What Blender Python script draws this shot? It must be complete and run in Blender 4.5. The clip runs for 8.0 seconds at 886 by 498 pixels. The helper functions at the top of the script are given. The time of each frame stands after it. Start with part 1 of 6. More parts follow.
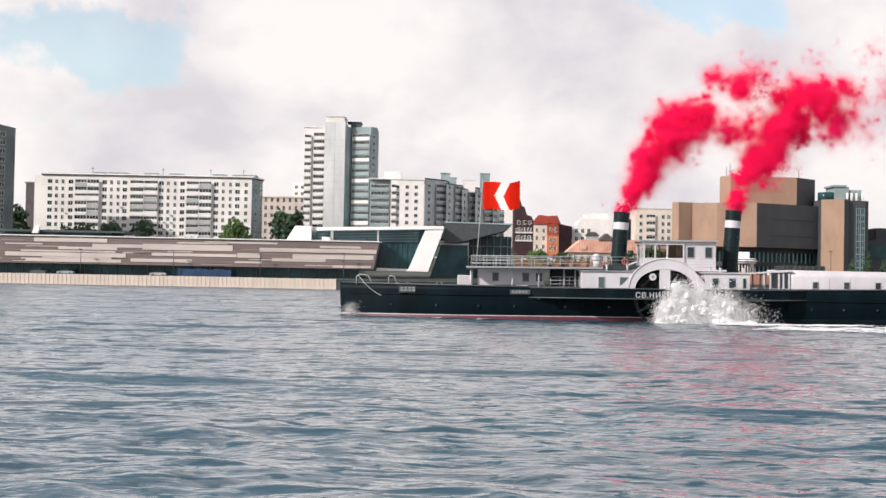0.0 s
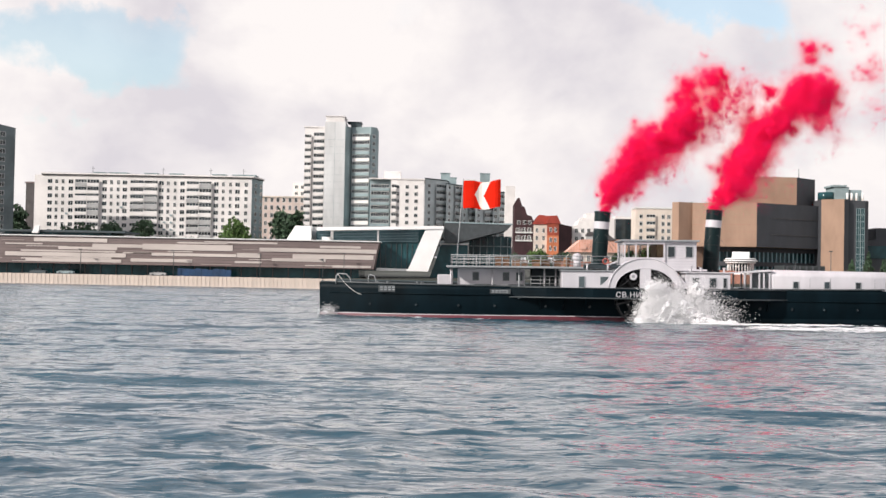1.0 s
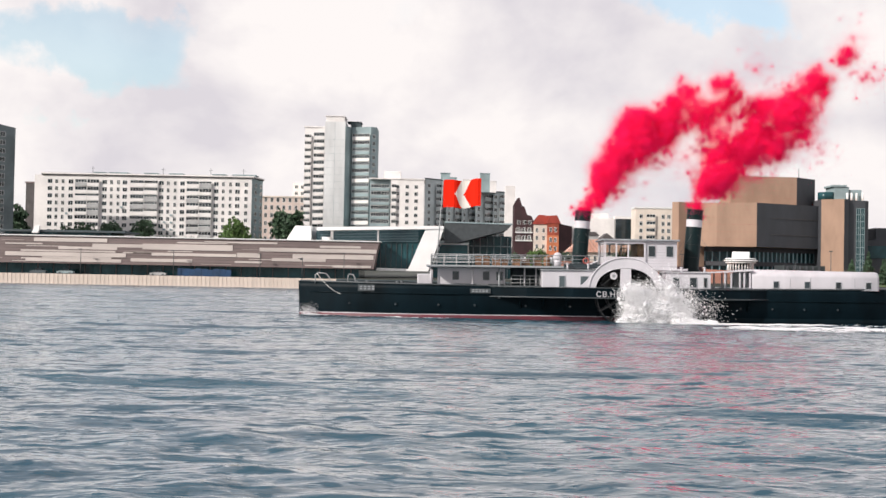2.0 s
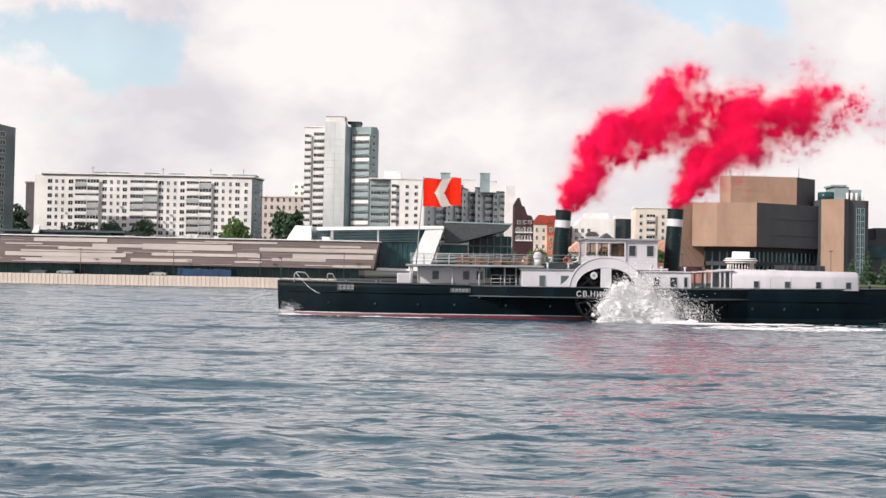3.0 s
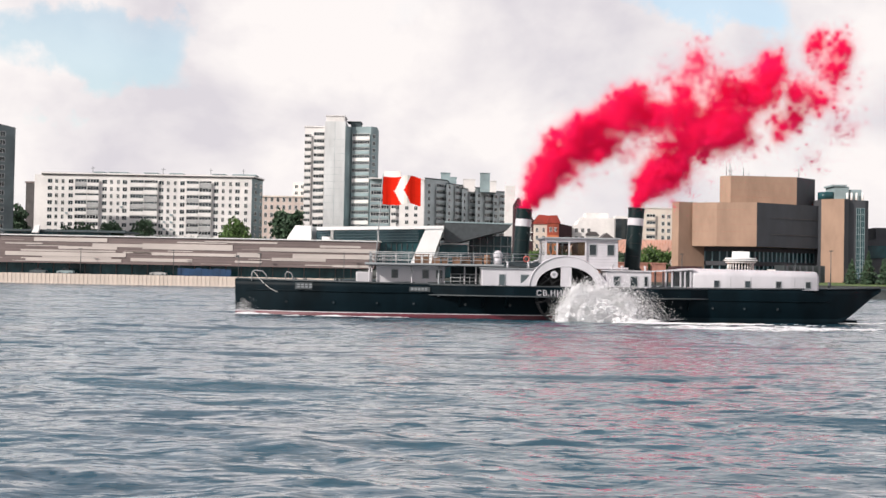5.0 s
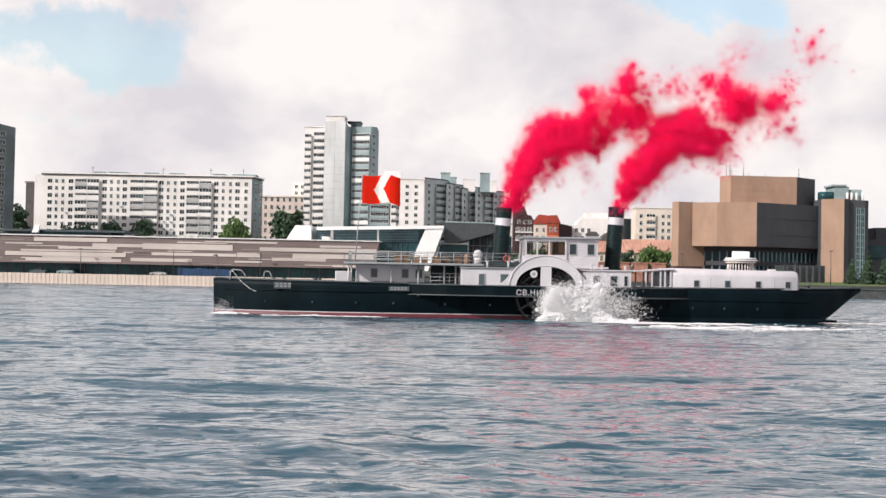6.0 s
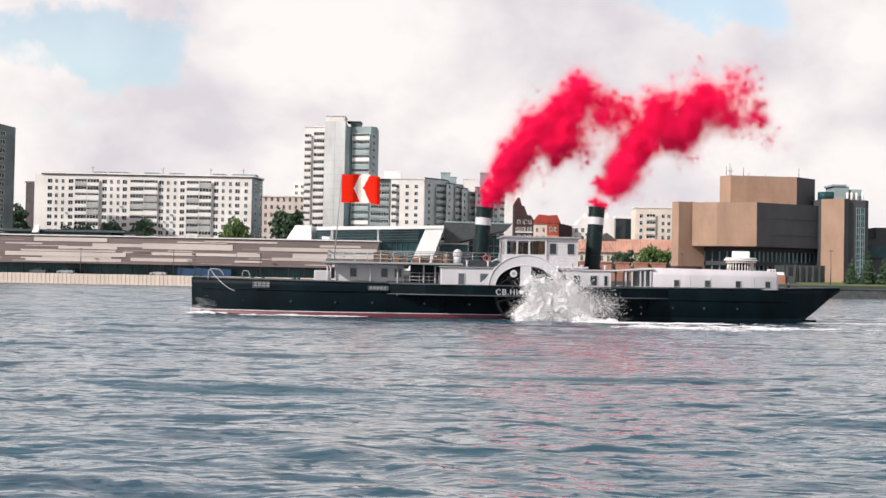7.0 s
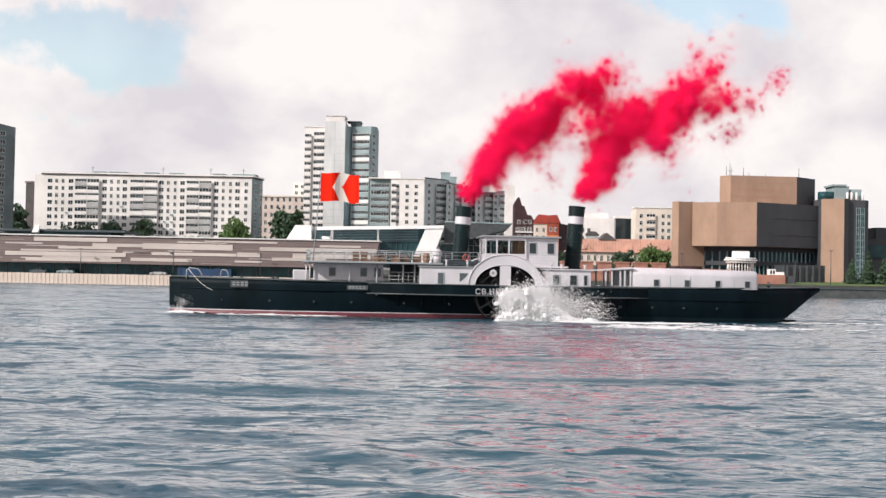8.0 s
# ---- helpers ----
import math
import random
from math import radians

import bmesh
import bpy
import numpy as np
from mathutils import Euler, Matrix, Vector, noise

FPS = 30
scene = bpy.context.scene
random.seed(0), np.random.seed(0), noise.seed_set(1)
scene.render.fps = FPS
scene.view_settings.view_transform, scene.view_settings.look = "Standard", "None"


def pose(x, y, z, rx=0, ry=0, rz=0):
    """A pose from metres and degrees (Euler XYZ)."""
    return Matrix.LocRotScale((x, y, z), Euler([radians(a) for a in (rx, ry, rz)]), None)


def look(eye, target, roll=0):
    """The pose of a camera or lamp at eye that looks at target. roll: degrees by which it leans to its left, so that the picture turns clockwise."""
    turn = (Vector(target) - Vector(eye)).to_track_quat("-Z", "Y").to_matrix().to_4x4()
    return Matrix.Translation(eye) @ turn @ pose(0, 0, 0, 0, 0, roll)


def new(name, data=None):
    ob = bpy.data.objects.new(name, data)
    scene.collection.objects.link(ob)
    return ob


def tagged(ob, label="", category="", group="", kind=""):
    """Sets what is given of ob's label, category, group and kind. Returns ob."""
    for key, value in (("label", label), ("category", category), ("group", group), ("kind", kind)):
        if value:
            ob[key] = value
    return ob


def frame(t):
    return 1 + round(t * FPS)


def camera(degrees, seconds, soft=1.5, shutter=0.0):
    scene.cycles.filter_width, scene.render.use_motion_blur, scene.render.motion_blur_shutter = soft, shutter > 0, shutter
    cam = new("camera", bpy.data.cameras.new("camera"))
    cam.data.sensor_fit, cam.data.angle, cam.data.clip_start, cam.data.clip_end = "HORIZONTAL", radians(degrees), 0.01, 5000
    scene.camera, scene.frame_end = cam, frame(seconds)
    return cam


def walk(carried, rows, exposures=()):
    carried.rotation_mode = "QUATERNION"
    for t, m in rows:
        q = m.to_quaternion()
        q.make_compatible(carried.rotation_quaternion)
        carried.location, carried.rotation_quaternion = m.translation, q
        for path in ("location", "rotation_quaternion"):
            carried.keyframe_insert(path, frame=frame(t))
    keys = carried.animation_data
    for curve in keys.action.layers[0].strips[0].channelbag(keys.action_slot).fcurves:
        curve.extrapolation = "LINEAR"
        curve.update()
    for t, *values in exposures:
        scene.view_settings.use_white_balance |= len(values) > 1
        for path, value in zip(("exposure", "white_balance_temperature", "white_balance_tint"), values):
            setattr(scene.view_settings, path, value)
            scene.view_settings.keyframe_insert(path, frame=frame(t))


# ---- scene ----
# ---- camera ----
cam = camera(40.0, 8.0)
EYE = (0.0, 0.0, 3.6)
walk(cam, [(0.0, look(EYE, (0, 100, 5.92), 1.1)),
           (8.0, look(EYE, (0, 100, 5.87), 1.1))])

# ---- world, sun ----
SUN = Vector((-0.75, -0.50, 0.52)).normalized()
world = bpy.data.worlds.new("sky")
scene.world = world
world.use_nodes = True
wt = world.node_tree
wt.nodes.clear()


def wn(kind, **kw):
    n = wt.nodes.new(kind)
    for k, v in kw.items():
        n.inputs[k].default_value = v
    return n


sky = wn("ShaderNodeTexSky")
sky.sky_type, sky.sun_disc = "NISHITA", False
sky.sun_elevation, sky.sun_rotation = math.asin(SUN.z), math.atan2(SUN.x, SUN.y)
tc = wn("ShaderNodeTexCoord")
stretch = wn("ShaderNodeMapping")
stretch.inputs["Scale"].default_value = (1, 1, 1.35)
stretch.inputs["Location"].default_value = (0.31, 0.0, 0.12)
clouds = wn("ShaderNodeTexNoise", Scale=3.2, Detail=7.0, Roughness=0.50, Distortion=0.1)
billow = wn("ShaderNodeTexNoise", Scale=7.5, Detail=8.0, Roughness=0.50, Distortion=0.15)
sep = wn("ShaderNodeSeparateXYZ")
# the cover is dense near the horizon and opens overhead
height = wn("ShaderNodeMapRange")
for i, v in zip((1, 2, 3, 4), (0.15, 0.85, 0.30, -0.15)):
    height.inputs[i].default_value = v
add = wn("ShaderNodeMath")
add.operation = "ADD"
# two clear gaps in the cover, to the north-west and north-east
ragged = wn("ShaderNodeTexNoise", Scale=9.0, Detail=6.0, Roughness=0.55)
bend = wn("ShaderNodeVectorMath")
bend.operation = "MULTIPLY_ADD"
bend.inputs[1].default_value = (0.20, 0.20, 0.20)
flat = wn("ShaderNodeVectorMath")
flat.operation = "MULTIPLY"
flat.inputs[1].default_value = (1.0, 1.0, 1.9)
gaps = []
for spot in ((-0.270, 0.940, 0.158), (0.200, 0.950, 0.240)):
    gap = wn("ShaderNodeVectorMath")
    gap.operation = "DISTANCE"
    gap.inputs[1].default_value = (spot[0] + 0.10, spot[1] + 0.10, (spot[2] + 0.10) * 1.9)
    gaps.append(gap)
nearer = wn("ShaderNodeMath")
nearer.operation = "MINIMUM"
gapm = wn("ShaderNodeMapRange")
gapm.interpolation_type = "SMOOTHSTEP"
for i, v in zip((1, 2, 3, 4), (0.045, 0.098, 0.60, 0.0)):
    gapm.inputs[i].default_value = v
sub = wn("ShaderNodeMath")
sub.operation = "SUBTRACT"
cover = wn("ShaderNodeMapRange")
for i, v in zip((1, 2, 3, 4), (0.28, 0.62, 0.34, 1.0)):
    cover.inputs[i].default_value = v
tint = wn("ShaderNodeValToRGB")
tint.color_ramp.elements[0].position, tint.color_ramp.elements[0].color = 0.36, (0.74, 0.70, 0.745, 1)
tint.color_ramp.elements[1].position, tint.color_ramp.elements[1].color = 0.58, (1.0, 0.945, 0.93, 1)
skys = wn("ShaderNodeVectorMath")
skys.operation = "MULTIPLY"
skys.inputs[1].default_value = (0.20, 0.20, 0.18)
mix = wn("ShaderNodeMix")
mix.data_type = "RGBA"
bg = wn("ShaderNodeBackground", Strength=1.0)
wo = wn("ShaderNodeOutputWorld")
L = wt.links.new
L(tc.outputs["Generated"], stretch.inputs["Vector"])
L(stretch.outputs[0], clouds.inputs["Vector"])
L(stretch.outputs[0], billow.inputs["Vector"])
L(tc.outputs["Generated"], sep.inputs[0])
L(sep.outputs["Z"], height.inputs[0])
L(clouds.outputs["Fac"], add.inputs[0])
L(height.outputs[0], add.inputs[1])
L(tc.outputs["Generated"], ragged.inputs["Vector"])
L(ragged.outputs["Color"], bend.inputs[0])
L(tc.outputs["Generated"], bend.inputs[2])
L(bend.outputs[0], flat.inputs[0])
for i, gap in enumerate(gaps):
    L(flat.outputs[0], gap.inputs[0])
    L(gap.outputs["Value"], nearer.inputs[i])
L(nearer.outputs[0], gapm.inputs[0])
L(add.outputs[0], sub.inputs[0])
L(gapm.outputs[0], sub.inputs[1])
L(sub.outputs[0], cover.inputs[0])
L(billow.outputs["Fac"], tint.inputs[0])
L(sky.outputs[0], skys.inputs[0])
L(cover.outputs[0], mix.inputs[0])
L(skys.outputs[0], mix.inputs[6])
L(tint.outputs[0], mix.inputs[7])
L(mix.outputs[2], bg.inputs[0])
L(bg.outputs[0], wo.inputs[0])

sun_data = bpy.data.lights.new("sun", "SUN")
sun_data.energy, sun_data.angle, sun_data.color = 5.0, radians(0.6), (1.0, 0.93, 0.87)
sun = new("sun", sun_data)
sun.matrix_world = look(SUN * 50, (0, 0, 0))

# ---- materials ----


def mat(name, color, rough=0.6, metal=0.0, vary=0.12, scale=1.0, bump=0.0, bscale=20.0, dark=None, obj_vary=0.0,
        spec=0.5, streak=None):
    """Painted or mineral surface: base colour, large stains, fine grain, fine relief."""
    m = bpy.data.materials.new(name)
    m.use_nodes = True
    nt = m.node_tree
    p = nt.nodes["Principled BSDF"]
    p.inputs["Roughness"].default_value, p.inputs["Metallic"].default_value = rough, metal
    p.inputs["Specular IOR Level"].default_value = spec
    t = nt.nodes.new("ShaderNodeTexCoord")
    mp = nt.nodes.new("ShaderNodeMapping")
    if streak:
        mp.inputs["Scale"].default_value = streak
    nt.links.new(t.outputs["Object"], mp.inputs[0])
    n1 = nt.nodes.new("ShaderNodeTexNoise")
    n1.inputs["Scale"].default_value, n1.inputs["Detail"].default_value = scale, 5
    n2 = nt.nodes.new("ShaderNodeTexNoise")
    n2.inputs["Scale"].default_value, n2.inputs["Detail"].default_value = bscale, 3
    for n in (n1, n2):
        nt.links.new(mp.outputs[0], n.inputs["Vector"])
    r = nt.nodes.new("ShaderNodeValToRGB")
    d = dark or tuple(c * (1 - 2.2 * vary) for c in color)
    r.color_ramp.elements[0].position, r.color_ramp.elements[0].color = 0.3, (*d, 1)
    r.color_ramp.elements[1].position, r.color_ramp.elements[1].color = 0.66, (*color, 1)
    nt.links.new(n1.outputs["Fac"], r.inputs[0])
    hsv = nt.nodes.new("ShaderNodeHueSaturation")
    nt.links.new(r.outputs[0], hsv.inputs["Color"])
    fine = nt.nodes.new("ShaderNodeMapRange")
    fine.inputs[3].default_value, fine.inputs[4].default_value = 1 - vary * 0.7, 1 + vary * 0.7
    nt.links.new(n2.outputs["Fac"], fine.inputs[0])
    val = fine.outputs[0]
    if obj_vary:
        oi = nt.nodes.new("ShaderNodeObjectInfo")
        mr = nt.nodes.new("ShaderNodeMapRange")
        mr.inputs[3].default_value, mr.inputs[4].default_value = 1 - obj_vary, 1 + obj_vary
        nt.links.new(oi.outputs["Random"], mr.inputs[0])
        mm = nt.nodes.new("ShaderNodeMath")
        mm.operation = "MULTIPLY"
        nt.links.new(val, mm.inputs[0])
        nt.links.new(mr.outputs[0], mm.inputs[1])
        val = mm.outputs[0]
    nt.links.new(val, hsv.inputs["Value"])
    nt.links.new(hsv.outputs[0], p.inputs["Base Color"])
    if bump:
        b = nt.nodes.new("ShaderNodeBump")
        b.inputs["Strength"].default_value, b.inputs["Distance"].default_value = 0.6, bump
        nt.links.new(n2.outputs["Fac"], b.inputs["Height"])
        nt.links.new(b.outputs[0], p.inputs["Normal"])
    return m


M = {
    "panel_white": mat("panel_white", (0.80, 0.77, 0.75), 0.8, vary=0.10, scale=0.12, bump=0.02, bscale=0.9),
    "panel_pale": mat("panel_pale", (0.50, 0.56, 0.57), 0.8, vary=0.14, scale=0.15, bump=0.02, bscale=0.9),
    "shaft_concrete": mat("shaft_concrete", (0.68, 0.69, 0.69), 0.8, vary=0.14, scale=0.12, bump=0.02, bscale=0.9, streak=(1, 1, 0.25)),
    # grey panels; the teal tint also holds the shade of turned-away walls
    "panel_grey_and_shade": mat("panel_grey_and_shade", (0.30, 0.385, 0.40), 0.8, vary=0.16, scale=0.15, bump=0.02, bscale=0.9),
    "block_grey": mat("block_grey", (0.15, 0.185, 0.195), 0.8, vary=0.2, scale=0.15, bscale=0.9),
    "panel_dark": mat("panel_dark", (0.075, 0.10, 0.11), 0.8, vary=0.2, scale=0.15, bscale=0.9),
    "pink_wall": mat("pink_wall", (0.66, 0.55, 0.49), 0.8, vary=0.10, scale=0.2, bscale=1.0),
    "cream_wall": mat("cream_wall", (0.70, 0.62, 0.54), 0.8, vary=0.10, scale=0.2, bscale=1.0),
    "red_brick": mat("red_brick", (0.36, 0.075, 0.04), 0.85, vary=0.2, scale=0.3, bscale=2.0),
    "orange_brick": mat("orange_brick", (0.62, 0.20, 0.09), 0.85, vary=0.15, scale=0.3, bscale=2.0),
    "maroon": mat("maroon", (0.048, 0.017, 0.021), 0.8, vary=0.2, scale=0.3),
    "red_roof": mat("red_roof", (0.33, 0.045, 0.028), 0.7, vary=0.15, scale=0.3),
    "pale_roof": mat("pale_roof", (0.72, 0.42, 0.33), 0.75, vary=0.12, scale=0.3),
    "dark_roof": mat("dark_roof", (0.10, 0.09, 0.09), 0.8, vary=0.2, scale=0.3),
    "brown_clad": mat("brown_clad", (0.195, 0.150, 0.143), 0.7, vary=0.14, scale=0.25, bscale=1.5, streak=(0.25, 1, 2.0)),
    "pale_clad": mat("pale_clad", (0.54, 0.48, 0.445), 0.7, vary=0.10, scale=0.3, bscale=1.5, streak=(0.25, 1, 2.0), obj_vary=0.08),
    "mid_clad": mat("mid_clad", (0.34, 0.28, 0.26), 0.7, vary=0.10, scale=0.3, bscale=1.5, streak=(0.25, 1, 2.0), obj_vary=0.15),
    "concrete": mat("concrete", (0.72, 0.615, 0.535), 0.85, vary=0.16, scale=0.35, bump=0.02, bscale=2.5, streak=(1, 1, 0.35), obj_vary=0.07),
    "dark_stone": mat("dark_stone", (0.075, 0.085, 0.085), 0.8, vary=0.25, scale=0.5, bscale=3.0),
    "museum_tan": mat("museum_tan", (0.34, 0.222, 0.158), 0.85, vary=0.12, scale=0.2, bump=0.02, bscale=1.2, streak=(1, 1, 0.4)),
    # dark cladding, and the shade of the museum's right-hand walls
    "museum_dark_and_shade": mat("museum_dark_and_shade", (0.060, 0.064, 0.074), 0.75, vary=0.12, scale=0.2, bscale=1.2, streak=(1, 1, 0.4)),
    "brick_pier": mat("brick_pier", (0.40, 0.19, 0.14), 0.85, vary=0.16, scale=0.5, bscale=4.0, obj_vary=0.06),
    "white_trim": mat("white_trim", (0.86, 0.85, 0.84), 0.5, vary=0.05, scale=0.3),
    "lawn": mat("lawn", (0.11, 0.17, 0.035), 0.95, vary=0.22, scale=0.6, bump=0.03, bscale=6.0),
    "earth": mat("earth", (0.07, 0.075, 0.065), 0.95, vary=0.2, scale=0.06, bscale=0.5),
    "asphalt": mat("asphalt", (0.055, 0.055, 0.058), 0.9, vary=0.2, scale=0.1, bscale=1.0),
    "glass_dark": mat("glass_dark", (0.02, 0.032, 0.038), 0.10, vary=0.2, scale=0.4, obj_vary=0.5),
    "glass_teal": mat("glass_teal", (0.028, 0.092, 0.105), 0.16, vary=0.3, scale=0.18, bscale=0.6, spec=0.22),
    "frame_white": mat("frame_white", (0.72, 0.72, 0.70), 0.6, vary=0.05),
    "louvre": mat("louvre", (0.20, 0.32, 0.36), 0.35, metal=0.3, vary=0.1, scale=0.3),
    "steel_dark": mat("steel_dark", (0.06, 0.07, 0.075), 0.5, vary=0.15),
    "panel_shade": mat("panel_shade", (0.42, 0.42, 0.42), 0.8, vary=0.12, scale=0.3),
    "blue_sheet": mat("blue_sheet", (0.010, 0.050, 0.13), 0.6, vary=0.2, scale=0.3),
    # the vessel
    "hull_black": mat("hull_black", (0.0030, 0.0100, 0.0145), 0.5, vary=0.25, scale=0.5, bump=0.012, bscale=2.2, streak=(1, 1, 0.35), spec=0.07),
    "hull_red": mat("hull_red", (0.11, 0.010, 0.022), 0.5, vary=0.2, scale=0.7, bscale=5.0),
    "ship_white": mat("ship_white", (0.55, 0.535, 0.565), 0.45, vary=0.07, scale=0.6, bump=0.004, bscale=5.0, streak=(1, 1, 0.3)),
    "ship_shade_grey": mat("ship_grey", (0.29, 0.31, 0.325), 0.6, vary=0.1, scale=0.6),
    "funnel_green": mat("funnel_green", (0.004, 0.017, 0.019), 0.45, spec=0.2, vary=0.2, scale=0.8, bump=0.006, bscale=4.0, streak=(1, 1, 0.3)),
    "deck_wood": mat("deck_wood", (0.25, 0.16, 0.10), 0.7, vary=0.2, scale=1.0, bscale=8.0),
    "crate_wood": mat("crate_wood", (0.19, 0.10, 0.055), 0.7, vary=0.2, scale=1.0, bscale=8.0, obj_vary=0.35),
    "wheel_iron": mat("wheel_iron", (0.010, 0.011, 0.013), 0.6, vary=0.2, scale=1.0),
    "rail_grey": mat("rail_grey", (0.33, 0.35, 0.36), 0.45, vary=0.1),
    "rope": mat("rope", (0.62, 0.62, 0.60), 0.8, vary=0.1),
    "ring_red": mat("ring_red", (0.42, 0.09, 0.07), 0.5, vary=0.1),
    "flag_red": mat("flag_red", (0.74, 0.022, 0.008), 0.85, spec=0.05, vary=0.05, scale=2.0, bscale=40.0),
    "flag_white": mat("flag_white", (0.74, 0.70, 0.64), 0.75, vary=0.04, scale=2.0, bscale=40.0),
    "bark": mat("bark", (0.09, 0.065, 0.045), 0.9, vary=0.25, scale=2.0),
    "gold": mat("bell_brass", (0.55, 0.36, 0.12), 0.35, metal=0.8, vary=0.1),
}


def leaf_mat(name, color):
    m = mat(name, color, 0.7, vary=0.25, scale=0.6, bscale=3.0)
    nt = m.node_tree
    g = nt.nodes.new("ShaderNodeNewGeometry")
    h = [n for n in nt.nodes if n.bl_idname == "ShaderNodeHueSaturation"][0]
    mr = nt.nodes.new("ShaderNodeMapRange")
    mr.inputs[3].default_value, mr.inputs[4].default_value = 0.5, 1.5
    nt.links.new(g.outputs["Random Per Island"], mr.inputs[0])
    nt.links.new(mr.outputs[0], h.inputs["Value"])
    return m


M["leaf_green"] = leaf_mat("leaf_green", (0.095, 0.175, 0.04))
M["leaf_dark"] = leaf_mat("leaf_dark", (0.055, 0.105, 0.055))


def water_mat():
    m = bpy.data.materials.new("river_water")
    m.use_nodes = True
    nt = m.node_tree
    p = nt.nodes["Principled BSDF"]
    p.inputs["Roughness"].default_value = 0.07
    p.inputs["IOR"].default_value = 1.333
    p.inputs["Specular IOR Level"].default_value = 0.9
    p.inputs["Coat IOR"].default_value = 1.6
    t = nt.nodes.new("ShaderNodeTexCoord")
    mp = nt.nodes.new("ShaderNodeMapping")
    mp.inputs["Scale"].default_value = (0.55, 1.0, 1.0)
    nt.links.new(t.outputs["Object"], mp.inputs[0])
    # smooth water between separate ripples, at four sizes
    heights = None
    for s, d, w, lo, hi in ((0.30, 2, 0.80, 0.40, 0.74), (1.0, 2, 0.48, 0.44, 0.70), (3.0, 2, 0.16, 0.44, 0.68), (9.0, 2, 0.04, 0.45, 0.7)):
        n = nt.nodes.new("ShaderNodeTexNoise")
        n.inputs["Scale"].default_value, n.inputs["Detail"].default_value = s, d
        n.inputs["Distortion"].default_value = 0.4
        nt.links.new(mp.outputs[0], n.inputs["Vector"])
        rg = nt.nodes.new("ShaderNodeMapRange")
        rg.interpolation_type = "SMOOTHSTEP"
        rg.inputs[1].default_value, rg.inputs[2].default_value = lo, hi
        nt.links.new(n.outputs["Fac"], rg.inputs[0])
        mu = nt.nodes.new("ShaderNodeMath")
        mu.operation = "MULTIPLY_ADD"
        mu.inputs[1].default_value = w
        nt.links.new(rg.outputs[0], mu.inputs[0])
        if heights is not None:
            nt.links.new(heights, mu.inputs[2])
        else:
            mu.inputs[2].default_value = 0
        heights = mu.outputs[0]
    b = nt.nodes.new("ShaderNodeBump")
    b.inputs["Strength"].default_value, b.inputs["Distance"].default_value = 1.0, 0.07
    big = nt.nodes.new("ShaderNodeTexNoise")
    big.inputs["Scale"].default_value, big.inputs["Detail"].default_value = 0.09, 4
    nt.links.new(mp.outputs[0], big.inputs["Vector"])
    # gusts ruffle some stretches and leave others glassy
    gust = nt.nodes.new("ShaderNodeMapRange")
    for i, v in zip((1, 2, 3, 4), (0.36, 0.64, 0.60, 1.25)):
        gust.inputs[i].default_value = v
    nt.links.new(big.outputs["Fac"], gust.inputs[0])
    ruf = nt.nodes.new("ShaderNodeMath")
    ruf.operation = "MULTIPLY"
    nt.links.new(heights, ruf.inputs[0])
    nt.links.new(gust.outputs[0], ruf.inputs[1])
    nt.links.new(ruf.outputs[0], b.inputs["Height"])
    # wind ripples, long across the river, some steep: tilted to fit the camera's view
    rp = nt.nodes.new("ShaderNodeMapping")
    rp.inputs["Scale"].default_value = (0.42, 1.0, 1.0)
    nt.links.new(t.outputs["Object"], rp.inputs[0])
    slope = None

    def vmath(op, x, y):
        n = nt.nodes.new("ShaderNodeVectorMath")
        n.operation = op
        for i, v in enumerate((x, y)):
            if isinstance(v, tuple):
                n.inputs[i].default_value = v
            else:
                nt.links.new(v, n.inputs[i])
        return n.outputs[0]

    for sc, wx, wy in ((0.22, 0.20, 0.12), (0.8, 0.60, 0.22), (2.8, 0.70, 0.22), (8.0, 0.45, 0.14)):
        n = nt.nodes.new("ShaderNodeTexNoise")
        n.inputs["Scale"].default_value, n.inputs["Detail"].default_value = sc, 2
        nt.links.new(rp.outputs[0], n.inputs["Vector"])
        v = vmath("MULTIPLY", vmath("SUBTRACT", n.outputs["Color"], (0.5, 0.5, 0.5)), (wx, wy, 0.0))
        slope = v if slope is None else vmath("ADD", slope, v)
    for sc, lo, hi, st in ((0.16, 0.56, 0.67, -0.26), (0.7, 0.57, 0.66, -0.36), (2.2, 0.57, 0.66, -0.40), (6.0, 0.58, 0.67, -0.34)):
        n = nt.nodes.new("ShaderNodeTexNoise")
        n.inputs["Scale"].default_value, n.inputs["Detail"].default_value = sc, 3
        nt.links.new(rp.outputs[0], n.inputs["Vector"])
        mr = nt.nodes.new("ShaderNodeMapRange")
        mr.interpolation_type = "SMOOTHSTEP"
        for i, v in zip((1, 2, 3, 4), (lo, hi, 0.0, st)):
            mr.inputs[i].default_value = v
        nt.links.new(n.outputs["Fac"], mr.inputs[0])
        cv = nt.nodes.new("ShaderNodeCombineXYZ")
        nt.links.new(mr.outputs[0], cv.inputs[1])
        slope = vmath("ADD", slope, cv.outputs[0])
    # mean tilt towards the camera keeps ship and smoke out of the reflection
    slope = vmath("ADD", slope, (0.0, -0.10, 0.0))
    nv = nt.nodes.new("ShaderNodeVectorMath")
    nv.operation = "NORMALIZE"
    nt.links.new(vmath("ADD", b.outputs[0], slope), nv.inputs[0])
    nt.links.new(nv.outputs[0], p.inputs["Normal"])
    # added gloss coat over the silty body, which brightens the sky's reflection
    p.inputs["Coat Weight"].default_value, p.inputs["Coat Roughness"].default_value = 0.95, 0.07
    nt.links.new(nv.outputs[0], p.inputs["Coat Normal"])
